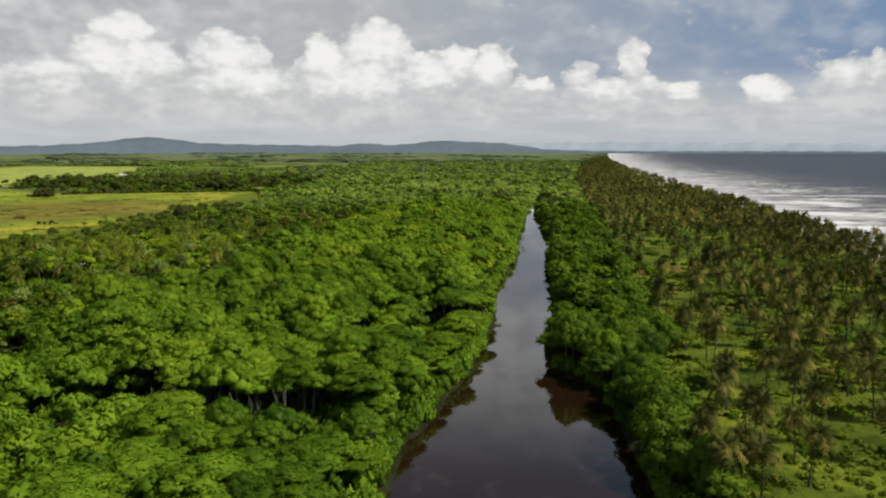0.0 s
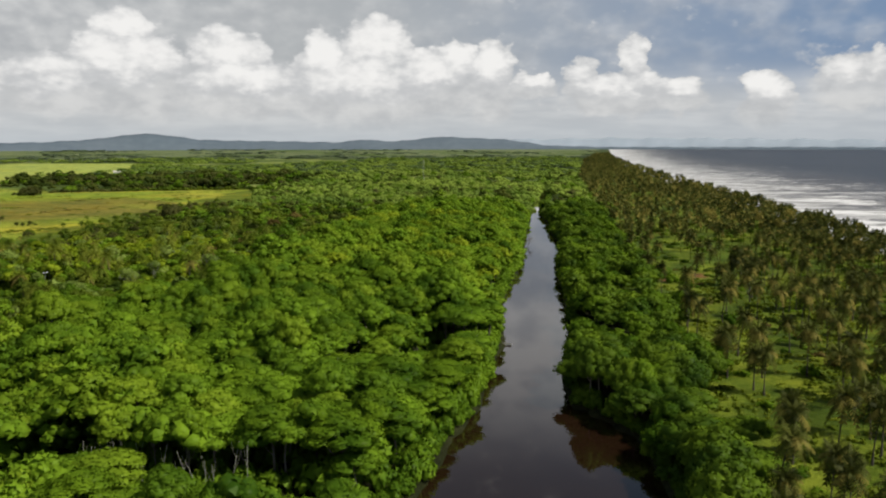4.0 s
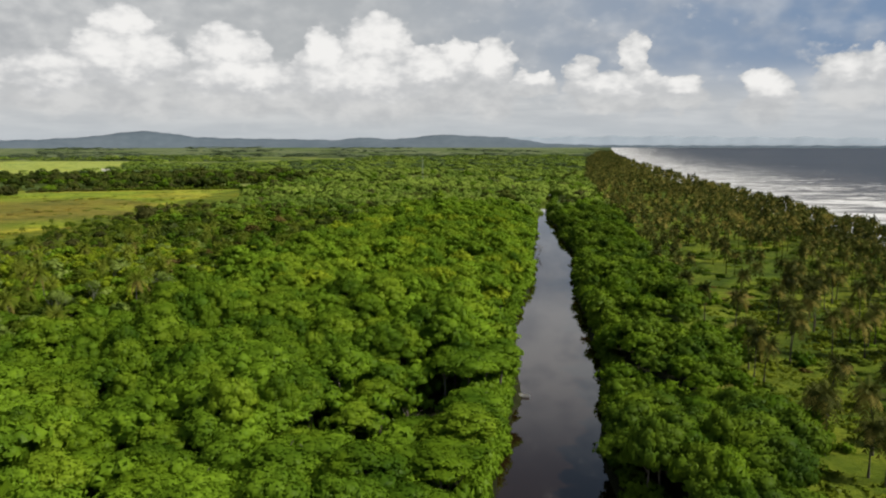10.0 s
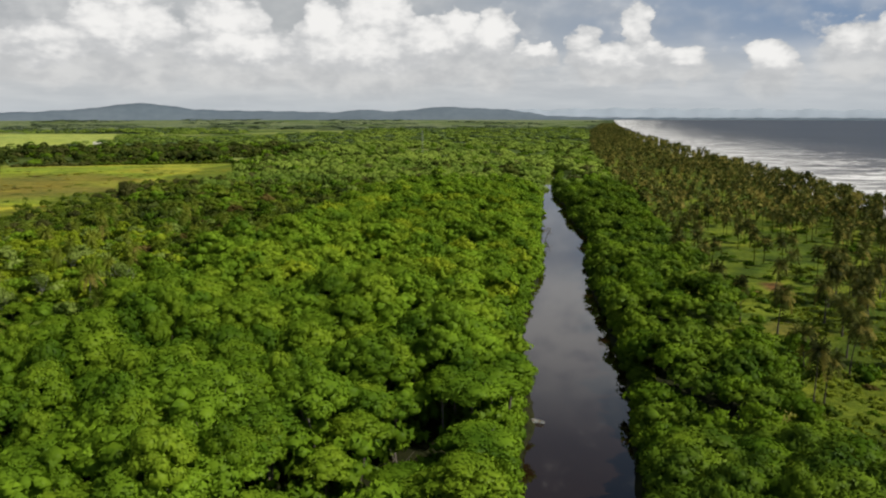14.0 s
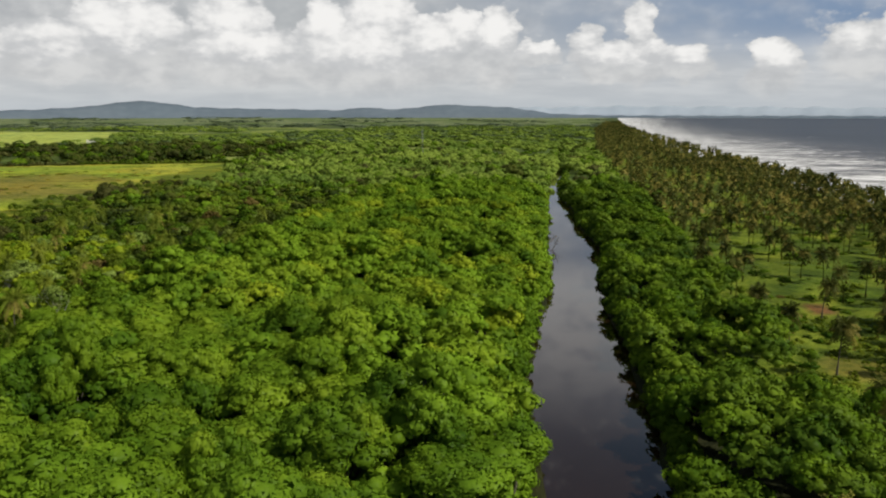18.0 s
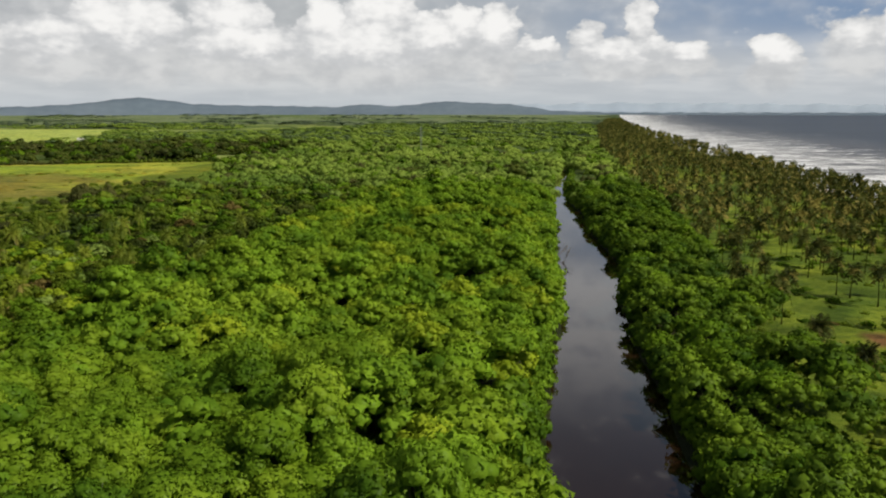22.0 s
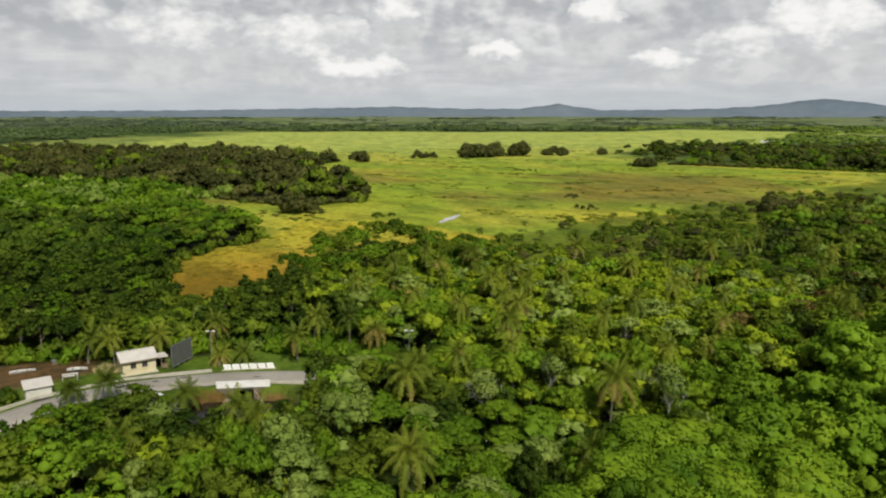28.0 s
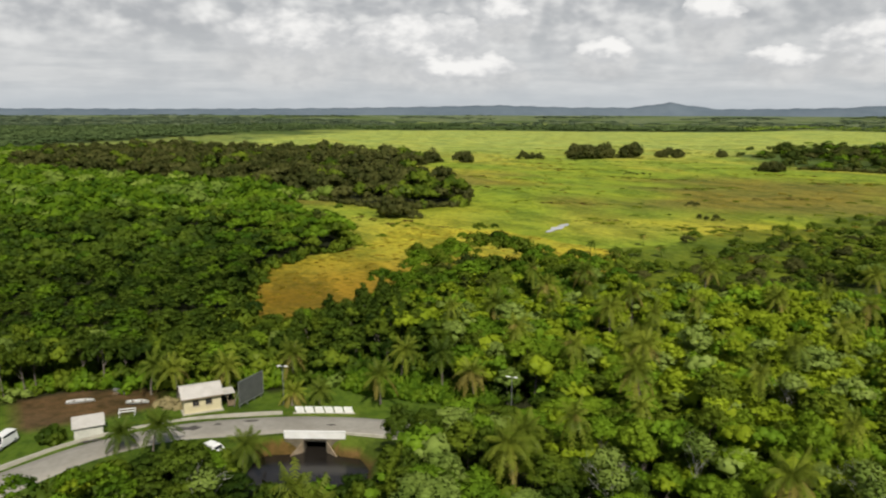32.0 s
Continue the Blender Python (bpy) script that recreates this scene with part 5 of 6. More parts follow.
# grass tussocks and shrubs under the palms
ux, uy = scatter(40, 240, 90, 560, 3.9, lambda x, y: (x > grove_edge(y) - 3) & (x < shore(y) - 15) & (r.random(len(x)) < 0.14 + 0.36 * (np.sin(x * 0.12) * np.sin(y * 0.09 + 1) > 0.2)), seed=14)
k = r.uniform(0.3, 1.0, len(ux))
tall = r.random(len(ux)) < 0.07
spots = np.c_[ux, uy, land(ux, uy) - 0.3, k * (1 + 0.5 * tall), k * r.uniform(0.4, 0.9, len(ux)) * (1 + 1.4 * tall), r.uniform(0, 6.28, len(ux)), r.integers(3, size=len(ux)), np.select([r.random(len(ux)) < 0.45, r.random(len(ux)) < 0.08], [1, 2], 0)]
strew("grove_shrubs", SHRUB_LOW, spots, [DEEP, FOREST, RUST], "low green shrubs on the grass under the palms", "shrubs")

# palms that stand out of the mixed woods
tx, ty = scatter(-205, -75, 225, 470, 16, lambda x, y: woods(x, y) & ((x > -138) | (y > 290)) & (far_from(MARSH, x, y, True) > 12) & (r.random(len(x)) < 0.5), seed=15)
spots = palm_rows(tx, ty, 0.95)
spots[:, 4] *= 1.2
spots[:, 7] = r.random(len(spots)) < 0.05
PALM_WOOD = [palm_template(261 + k, 10.0, 22, 3.7, 9, 5, 4, 0.7, 0.2) for k in range(4)]
strew("woodland_palms", PALM_WOOD, spots, [PALM_BRIGHT, PALM_YELLOW], "palms rising out of the mixed woods", "palms")

TUFT = [crown(121 + k, 1.3, 0.5, 2, 9, 0.42, low=-0.1, ball=2) for k in range(3)]


def marsh_streaks(x, y):
    """Long low bands of taller growth."""
    s, d = (x + y) * 0.7071, (y - x) * 0.7071
    return np.sin(d * 0.085 + 1.6 * np.sin(s * 0.014) + 0.7 * np.sin(s * 0.05)) * np.sin(s * 0.021 + d * 0.013 + 1.0)


tx, ty = scatter(-900, -190, 300, 1200, 6.5, lambda x, y: inside(MARSH, x, y) & ~inside(ORANGE, x, y) & (marsh_streaks(x, y) > 0.66) & (r.random(len(x)) < 0.75), seed=45)
k = r.uniform(1.2, 3.0, len(tx))
spots = np.c_[tx, ty, land(tx, ty) - 0.15, k, k * r.uniform(0.15, 0.4, len(tx)), r.uniform(0, 6.28, len(tx)), r.integers(3, size=len(tx)), np.select([r.random(len(tx)) < 0.4], [1], 0)]
strew("marsh_streaks", TUFT, spots, [GRASS, RUST], "long low bands of rushes across the marsh", "reeds")

# low tussocks and scrub over the marsh
tx, ty = scatter(-900, -190, 265, 1100, 13, lambda x, y: inside(MARSH, x, y) & ~inside(ORANGE, x, y) & (r.random(len(x)) < 0.10 + 0.5 * (np.sin(x * 0.02 + 2 * np.sin(y * 0.013)) * np.sin(y * 0.03) > 0.45)), seed=18)
spots = np.c_[tx, ty, land(tx, ty) - 0.3, r.uniform(0.5, 1.5, len(tx)), r.uniform(0.15, 0.45, len(tx)), r.uniform(0, 6.28, len(tx)), r.integers(3, size=len(tx)), np.select([r.random(len(tx)) < 0.35], [1], 0)]
strew("marsh_scrub", SHRUB_LOW, spots, [FOREST, REED], "low scrub and reed tussocks over the marsh", "reeds")
tx, ty = scatter(-370, -200, 262, 430, 3.2, lambda x, y: inside(ORANGE, x, y) & (r.random(len(x)) < 0.5), seed=19)
spots = np.c_[tx, ty, land(tx, ty) - 0.3, r.uniform(0.3, 0.8, len(tx)), r.uniform(0.12, 0.3, len(tx)), r.uniform(0, 6.28, len(tx)), r.integers(3, size=len(tx)), np.zeros(len(tx))]
strew("marsh_reeds", SHRUB_LOW, spots, [REED], "golden reeds of the marsh inlet", "reeds")

# shrubs that close the edge of the woods towards the marsh
q = np.concatenate([along(line, 3.2)[0] for line in (MARSH[:7], MARSH[14:20], MARSH[33:] + MARSH[:1])])
q = q[np.hypot(q[:, 0] + 50, q[:, 1] - 213) < 950]
q = q + r.normal(0, 1.6, q.shape)
spots = np.c_[q, land(q[:, 0], q[:, 1]) - 0.3, r.uniform(0.9, 1.7, len(q)), r.uniform(0.9, 2.3, len(q)), r.uniform(0, 6.28, len(q)), r.integers(3, size=len(q)), (q[:, 0] < -405).astype(int)]
strew("marsh_edge_shrubs", SHRUB_LOW, spots, [FOREST, DARKWOOD], "shrubs along the edge of the marsh", "shrubs")

# woods and palms south of the first bend, behind the start of the flight
sx, sy = scatter(-300, 30, -160, 64, 6.8, lambda x, y: x < left_bank(y) - 4, seed=31)
strew("south_mangroves", CLUMP, rows_for(sx, sy, r, CLUMP, 0, 1.1), [MANGROVE], "mangrove canopy south along the canal", "trees")
sx, sy = scatter(-420, -250, 62, 192, 7.5, lambda x, y: ~cleared(x, y), seed=32)
strew("south_woods", CLUMP, rows_for(sx, sy, r, CLUMP, 0, 1.25), [FOREST], "mixed woods south of the village", "trees")
sx, sy = scatter(30, 60, -160, 82, 7.5, lambda x, y: (x > right_bank(y) + 3) & (x < grove_edge(y) + 4), seed=33)
strew("south_bank_trees", COARSE, rows_for(sx, sy, r, COARSE, 0), [MANGROVE], "low trees on the east bank southwards", "trees")
sx, sy = scatter(40, 170, -160, 86, 9, lambda x, y: (x > grove_edge(y) + 2) & (x < shore(y) - 12), seed=34)
strew("south_palms", PALM_FAR, palm_rows(sx, sy), [PALM, PALM_YELLOW], "coconut palms southwards along the beach", "palms")

# bushes scattered over the northern margin of the marsh
tx, ty = scatter(-330, -175, 362, 760, 7.0, lambda x, y: inside(MARSH, x, y) & (x > -275) & (r.random(len(x)) < 0.62 * smooth(70, 10, far_from(MARSH[7:16], x, y)) + 0.06), seed=35)
k = r.uniform(0.35, 1.0, len(tx))
spots = np.c_[tx, ty, land(tx, ty) - 0.4, k, k * 0.95, r.uniform(0, 6.28, len(tx)), r.integers(5, size=len(tx)), (r.random(len(tx)) < 0.25).astype(int)]
strew("marsh_margin_bushes", MIDDLE, spots, [FOREST, DARKWOOD], "scattered bushes on the margin of the marsh", "bushes")
tx, ty = scatter(-260, -178, 362, 560, 24, lambda x, y: inside(MARSH, x, y), seed=36)
rows = palm_rows(tx, ty, 0.85)
rows[:, 4] *= 0.55
strew("margin_palms", PALM_WOOD, rows, [PALM_GREEN, PALM_YELLOW], "palms standing among bushes at the marsh", "palms")

# bright shrubs on the bank beyond the road
q, t = along([(-177.5, 268), (-173, 272.5), (-168, 277), (-161, 282.5)], 0.9)
q = np.concatenate([q + np.array((-0.7, 0.7)) * k + r.normal(0, 0.5, q.shape) for k in (-1.0, 0.6, 2.2, 3.8, 5.4, 7.0)])
spots = np.c_[q, land(q[:, 0], q[:, 1]) - 0.2, r.uniform(0.55, 1.0, len(q)), r.uniform(0.6, 1.5, len(q)), r.uniform(0, 6.28, len(q)), r.integers(3, size=len(q)), (r.random(len(q)) < 0.25).astype(int)]
strew("roadside_shrubs", SHRUB, spots, [MANGROVE, LIMETREE], "bright green shrubs on the bank beyond the road", "shrubs")

# bushes that close the edge of the woods round the village
q, t = along([(-158, 284), (-167, 287), (-177, 287), (-184, 274), (-185, 263), (-187, 258), (-190, 249), (-197, 240), (-206, 228), (-210, 214), (-206, 200)], 1.5)
q = np.concatenate([q + np.c_[-t[:, 1], t[:, 0]] * -k + r.normal(0, 0.7, q.shape) for k in (-0.4, 1.8, 4.0)])
spots = np.c_[q, land(q[:, 0], q[:, 1]) - 0.3, r.uniform(0.8, 1.5, len(q)), r.uniform(1.0, 2.6, len(q)), r.uniform(0, 6.28, len(q)), r.integers(3, size=len(q)), (r.random(len(q)) < 0.4).astype(int)]
strew("village_edge_shrubs", SHRUB, spots, [FOREST, DEEP], "dense dark green shrubs along the edge of the woods", "shrubs")
# a round bush beside the parked car and one at the shed
for bx0, by0, s0 in ((-161.6, 236.0, 1.0), (-160.2, 238.6, 0.8), (-181.0, 216.8, 1.0), (-178.6, 226.6, 0.45)):
    a = r.uniform(0, 6.28, 5)
    spots = np.c_[bx0 + 0.9 * s0 * np.cos(a), by0 + 0.9 * s0 * np.sin(a), land(bx0 + 0 * a, by0 + 0 * a) - 0.2, r.uniform(0.6, 0.9, 5) * s0, r.uniform(0.9, 1.4, 5) * s0, a, r.integers(3, size=5), np.zeros(5)]
    strew("garden_bush", SHRUB, spots, [FOREST], "dense dark green bush beside the road", "bush")

# rough grass between the palms
tx, ty = scatter(40, 215, 92, 330, 2.5, lambda x, y: (x > grove_edge(y) - 2) & (x < shore(y) - 15) & (np.sin(x * 0.17 + 2 * np.sin(y * 0.08)) * np.sin(y * 0.13 + np.sin(x * 0.1)) + r.normal(0, 0.45, len(x)) > 0.0), seed=41)
spots = np.c_[tx, ty, land(tx, ty) - 0.12, r.uniform(0.5, 1.3, len(tx)), r.uniform(0.4, 1.3, len(tx)), r.uniform(0, 6.28, len(tx)), r.integers(3, size=len(tx)), np.zeros(len(tx))]
strew("grove_grass", TUFT, spots, [GRASS], "rough tussocky grass under the palms", "grass")

# a withered bush among the low trees by the pool
a = r.uniform(0, 6.28, 5)
spots = np.c_[-124.7 + 1.5 * np.cos(a), 249.4 + 1.5 * np.sin(a), np.full(5, 2.6), np.full(5, 0.55), np.full(5, 0.75), a, np.arange(5) % 4, np.zeros(5)]
strew("withered_bush", FINE, spots, [RUST], "withered brown bush among green low trees", "bush")


# ---- village at the bridge ----
def build_road():
    q, t = along(ROAD, 2.0)
    side = np.c_[t[:, 1], -t[:, 0]]
    z = 2.95 + 0 * q[:, 0]
    rows = [np.c_[q + side * o, z + dz] for o, dz in ((-4.4, -1.2), (-3.1, 0.0), (-1.5, 0.06), (0, 0.09), (1.5, 0.06), (3.1, 0.0), (4.4, -1.2))]
    me = mesh_of("road", np.concatenate(rows), [grid_faces(len(rows), len(q))], ASPHALT, True)
    tagged(new("road", me), "narrow grey asphalt road curving over a culvert", "road", kind="structure")


build_road()


def frame_on(a, b, z):
    """A frame at a with its x axis towards b: for things that stand along a line."""
    return Matrix.Translation((a[0], a[1], z)) @ Matrix.Rotation(math.atan2(b[1] - a[1], b[0] - a[0]), 4, "Z")


def build_house():
    # the front wall runs along local x; the house goes back along local y
    h = thing("house", frame_on((-180.9, 237.6), (-180.3, 244.0), 2.75), "small cream-walled house with a pale pitched sheet roof", "house")
    L, D, H = 6.4, 6.0, 3.1
    bm = bmesh.new()
    t = 0.18
    # front wall with two window openings, built of pieces round the openings
    for x0, x1, z0, z1 in ((0, 1.5, 0, H), (2.6, 3.7, 0, H), (4.8, L, 0, H), (1.5, 2.6, 0, 1.25), (1.5, 2.6, 2.35, H), (3.7, 4.8, 0, 1.25), (3.7, 4.8, 2.35, H)):
        box(bm, x0, x1, 0, t, z0, z1)
    box(bm, 0, t, t, D, 0, H)
    box(bm, L - t, L, t, D, 0, H)
    box(bm, t, L - t, D - t, D, 0, H)
    v = [bm.verts.new(p) for x in (0, L) for p in ((x, 0, H), (x, D, H), (x, D / 2, H + 1.0))]
    for f in ((v[0], v[1], v[2]), (v[3], v[5], v[4])):
        bm.faces.new(f)
    part("wall", bm, CREAM, h)
    part("floor_slab", boxed(-0.3, L + 0.3, -0.5, D + 0.3, -0.6, 0.06, bevel=0.03), CONCRETE, h)
    for s in (1, -1):
        bm = bmesh.new()
        y0, y1 = (-0.6, D / 2) if s == 1 else (D / 2, D + 0.6)
        z0, z1 = (H - 0.16, H + 1.07) if s == 1 else (H + 1.07, H - 0.16)
        # one folded sheet: ribs every 40 cm
        k, cols = 18, []
        for i in range(2 * k + 1):
            xa, up = -0.45 + (L + 0.9) * i / (2 * k), 0.05 * (i % 2)
            cols.append([bm.verts.new(p) for p in ((xa, y0, z0 + up), (xa, y1, z1 + up), (xa, y1, z1 + up - 0.06), (xa, y0, z0 + up - 0.06))])
        for a, b in zip(cols, cols[1:]):
            for e in range(4):
                bm.faces.new((a[e], b[e], b[(e + 1) % 4], a[(e + 1) % 4]))
        bm.faces.new(cols[0])
        bm.faces.new(cols[-1][::-1])
        part("roof_slope", bm, ROOF, h, "ribbed pale roof sheets")
    part("ridge_cap", boxed(-0.45, L + 0.45, D / 2 - 0.2, D / 2 + 0.2, H + 1.10, H + 1.19, bevel=0.03), ROOF, h)
    part("fascia", boxed(-0.45, L + 0.45, -0.64, -0.59, H - 0.36, H - 0.16), TIMBER, h)
    for x0 in (1.5, 3.7):
        w = part("window", boxed(x0 + 0.05, x0 + 1.05, 0.09, 0.12, 1.28, 2.32), GLASS, h, "dark window pane")
        bm = bmesh.new()
        for d in ((x0, x0 + 0.06, 1.25, 2.35), (x0 + 1.04, x0 + 1.1, 1.25, 2.35), (x0, x0 + 1.1, 1.25, 1.31), (x0, x0 + 1.1, 2.29, 2.35), (x0 + 0.52, x0 + 0.58, 1.25, 2.35)):
            box(bm, d[0], d[1], 0.02, 0.14, d[2], d[3])
        part("frame", bm, TIMBER, w)
        part("sill", boxed(x0 - 0.1, x0 + 1.2, -0.1, 0.1, 1.17, 1.24), CONCRETE, w)
    # lean-to porch at the north end
    part("porch_roof", boxed(L + 0.05, L + 2.6, 0.3, 3.6, 2.45, 2.55, bevel=0.02), ROOF, h)
    for x, y in ((L + 2.45, 0.4), (L + 2.45, 3.4), (L + 1.2, 0.4)):
        part("porch_post", boxed(x - 0.06, x + 0.06, y - 0.06, y + 0.06, 0, 2.45), TIMBER, h)
    part("porch_back", boxed(L + 0.05, L + 2.5, 3.45, 3.55, 0, 2.45), DARK, h, "dark panel at the back of the porch")
    part("porch_counter", boxed(L + 1.3, L + 2.4, 0.5, 0.9, 0.06, 1.0, bevel=0.02), TIMBER, h)


build_house()


def build_shed():
    h = thing("shed", frame_on((-179.4, 220.0), (-179.0, 225.0), 2.75), "white block shed with a pale sloping roof", "shed")
    bm = bmesh.new()
    L, D = 4.3, 3.4
    box(bm, 0, L, 0, 0.16, 0, 1.9)
    box(bm, 0, L, D - 0.16, D, 0, 2.3)
    box(bm, 0, 0.16, 0.16, D - 0.16, 0, 2.1)
    box(bm, L - 0.16, L, 0.16, D - 0.16, 0, 2.1)
    part("wall", bm, LIME, h)
    bm = boxed(-0.35, L + 0.35, -0.45, D + 0.35, 1.95, 2.05, bevel=0.02)
    for v in bm.verts:
        v.co.z += 0.13 * v.co.y + 0.08
    part("roof", bm, ROOF, h)
    part("plinth", boxed(-0.1, L + 0.1, -0.1, D + 0.1, -0.5, 0.05), CONCRETE, h)
    part("door", boxed(L - 0.02, L + 0.04, 1.2, 2.1, 0.05, 1.9), DARK, h, "dark wooden door")


build_shed()


def build_billboard():
    b = thing("billboard", frame_on((-179.2, 246.8), (-183.2, 252.6), 2.7), "large dark grey billboard seen from its blank side", "billboard")
    L = 7.0
    part("panel", boxed(0, L, -0.05, 0.05, 0.35, 4.9, bevel=0.015), SLATE, b)
    bm = bmesh.new()
    for d in ((0, L, 0.35, 0.47), (0, L, 4.78, 4.9), (0, 0.12, 0.35, 4.9), (L - 0.12, L, 0.35, 4.9)):
        box(bm, d[0], d[1], -0.09, -0.055, d[2], d[3])
    part("rim", bm, STEEL, b)
    for x in (0.5, 2.5, 4.5, 6.5):
        part("post", boxed(x - 0.08, x + 0.08, 0.06, 0.22, -0.6, 4.7), STEEL, b)
        bm = boxed(x - 0.05, x + 0.05, 0.2, 0.3, -0.3, 3.6)
        for v in bm.verts:
            v.co.y += (3.3 - v.co.z) * 0.38
        part("brace", bm, STEEL, b)


build_billboard()


def build_bridge():
    b = thing("culvert_bridge", Matrix.Identity(4), "low concrete culvert bridge with white parapets", "bridge")
    near0, near1 = Vector((-162.8, 249.6, 0)), Vector((-157.4, 258.1, 0))
    m = frame_on(near0, near1, 0.0)
    L = (near1 - near0).length
    part("parapet", boxed(0, L, -0.25, 0.05, 2.72, 3.95, bevel=0.05), WHITE, b, "solid white parapet wall", m)
    part("coping", boxed(-0.06, L + 0.06, -0.31, 0.11, 3.95, 4.06, bevel=0.03), WHITE, b, "", m)
    bm = bmesh.new()
    a0, a1 = 3.2, 6.9
    box(bm, a0 - 0.35, a0, -0.1, 7.6, -1.4, 2.6)
    box(bm, a1, a1 + 0.35, -0.1, 7.6, -1.4, 2.6)
    box(bm, a0 - 0.35, a1 + 0.35, 0.1, 7.6, 2.3, 2.6)
    part("culvert", bm, STAINED_SHADED, b, "concrete culvert, its walls darkened for the shade inside", m)
    # dark sheet added for the shade deep in the culvert
    part("culvert_back", boxed(a0 - 0.1, a1 + 0.1, 6.9, 7.1, -1.4, 2.4), DARK, b, "dark sheet standing in for the unlit depth of the culvert", m)
    part("headwall", boxed(0.1, a0 - 0.36, -0.2, 0.0, -1.4, 2.70), STAINED_SHADED, b, "stained concrete headwall", m)
    part("headwall", boxed(a1 + 0.36, L - 0.1, -0.2, 0.0, -1.4, 2.70), STAINED_SHADED, b, "stained concrete headwall", m)
    for x, s in ((a0 - 0.1, -1), (a1 + 0.1, 1)):
        bm = boxed(-0.11, 0.11, -2.3, 0.0, -1.4, 2.2, bevel=0.03)
        for w in bm.verts:
            if w.co.z > 0:
                w.co.z -= max(0.0, -w.co.y) * 0.8
        part("wing_wall", bm, MUDDY, b, "sloping mud-stained concrete wing wall", m @ Matrix.Translation((x + s * 0.1, -0.2, 0)) @ Matrix.Rotation(radians(50 * s), 4, "Z"))
    far0, far1 = (-171.6, 254.6), (-166.2, 263.4)
    m = frame_on(far0, far1, 2.75)
    for k in range(6):
        bm = boxed(0, 1.48, -0.08, 0.08, 0.1, 1.25, bevel=0.02)
        for v in bm.verts:
            v.co.x -= v.co.z * 0.28
        part("far_panel", bm, WHITE, b, "white slanted parapet panel", m @ Matrix.Translation((0.35 + k * 1.72, 0, 0)))
    part("far_kerb", boxed(-0.3, 10.7, -0.2, 0.2, -0.3, 0.12, bevel=0.02), CONCRETE, b, "", m)


build_bridge()


def build_kerb(o, y0, y1, name):
    q, t = along(ROAD, 2.0)
    keep = (q[:, 1] > y0) & (q[:, 1] < y1)
    q, t = q[keep], t[keep]
    side = np.c_[t[:, 1], -t[:, 0]]
    rows = [np.c_[q + side * (o + d), np.full(len(q), z)] for d, z in ((-0.17, 1.8), (-0.17, 3.18), (0.17, 3.18), (0.17, 1.8))]
    me = mesh_of(name, np.concatenate(rows), [grid_faces(len(rows), len(q))], CONCRETE)
    tagged(new(name, me), "low pale kerb along the road", "kerb", kind="structure")


build_kerb(-5.0, 205, 252, "kerb_west")
build_kerb(3.5, 259, 275, "kerb_east")


def lamp_post(x, y, z, h, a):
    p = thing("street_lamp", pose(x, y, z, 0, 0, a), "tall galvanised street lamp with a flat twin head", "street lamp", "street lamps by the road")
    bm = bmesh.new()
    bmesh.ops.create_cone(bm, segments=8, radius1=0.10, radius2=0.06, depth=h, matrix=Matrix.Translation((0, 0, h / 2 - 0.4)))
    part("pole", bm, STEEL, p)
    part("base_plate", boxed(-0.2, 0.2, -0.2, 0.2, -0.5, 0.08, bevel=0.02), CONCRETE, p)
    part("arm", boxed(-0.7, 0.7, -0.05, 0.05, h - 0.45, h - 0.35), STEEL, p)
    for s in (-1, 1):
        bm = boxed(s * 0.65 - 0.35, s * 0.65 + 0.35, -0.17, 0.17, h - 0.42, h - 0.26, bevel=0.04)
        part("lamp_head", bm, WHITE, p, "pale lamp head")


lamp_post(-176.6, 254.3, 2.5, 7.9, 50)
lamp_post(-150.7, 286.7, 2.0, 8.4, 40)


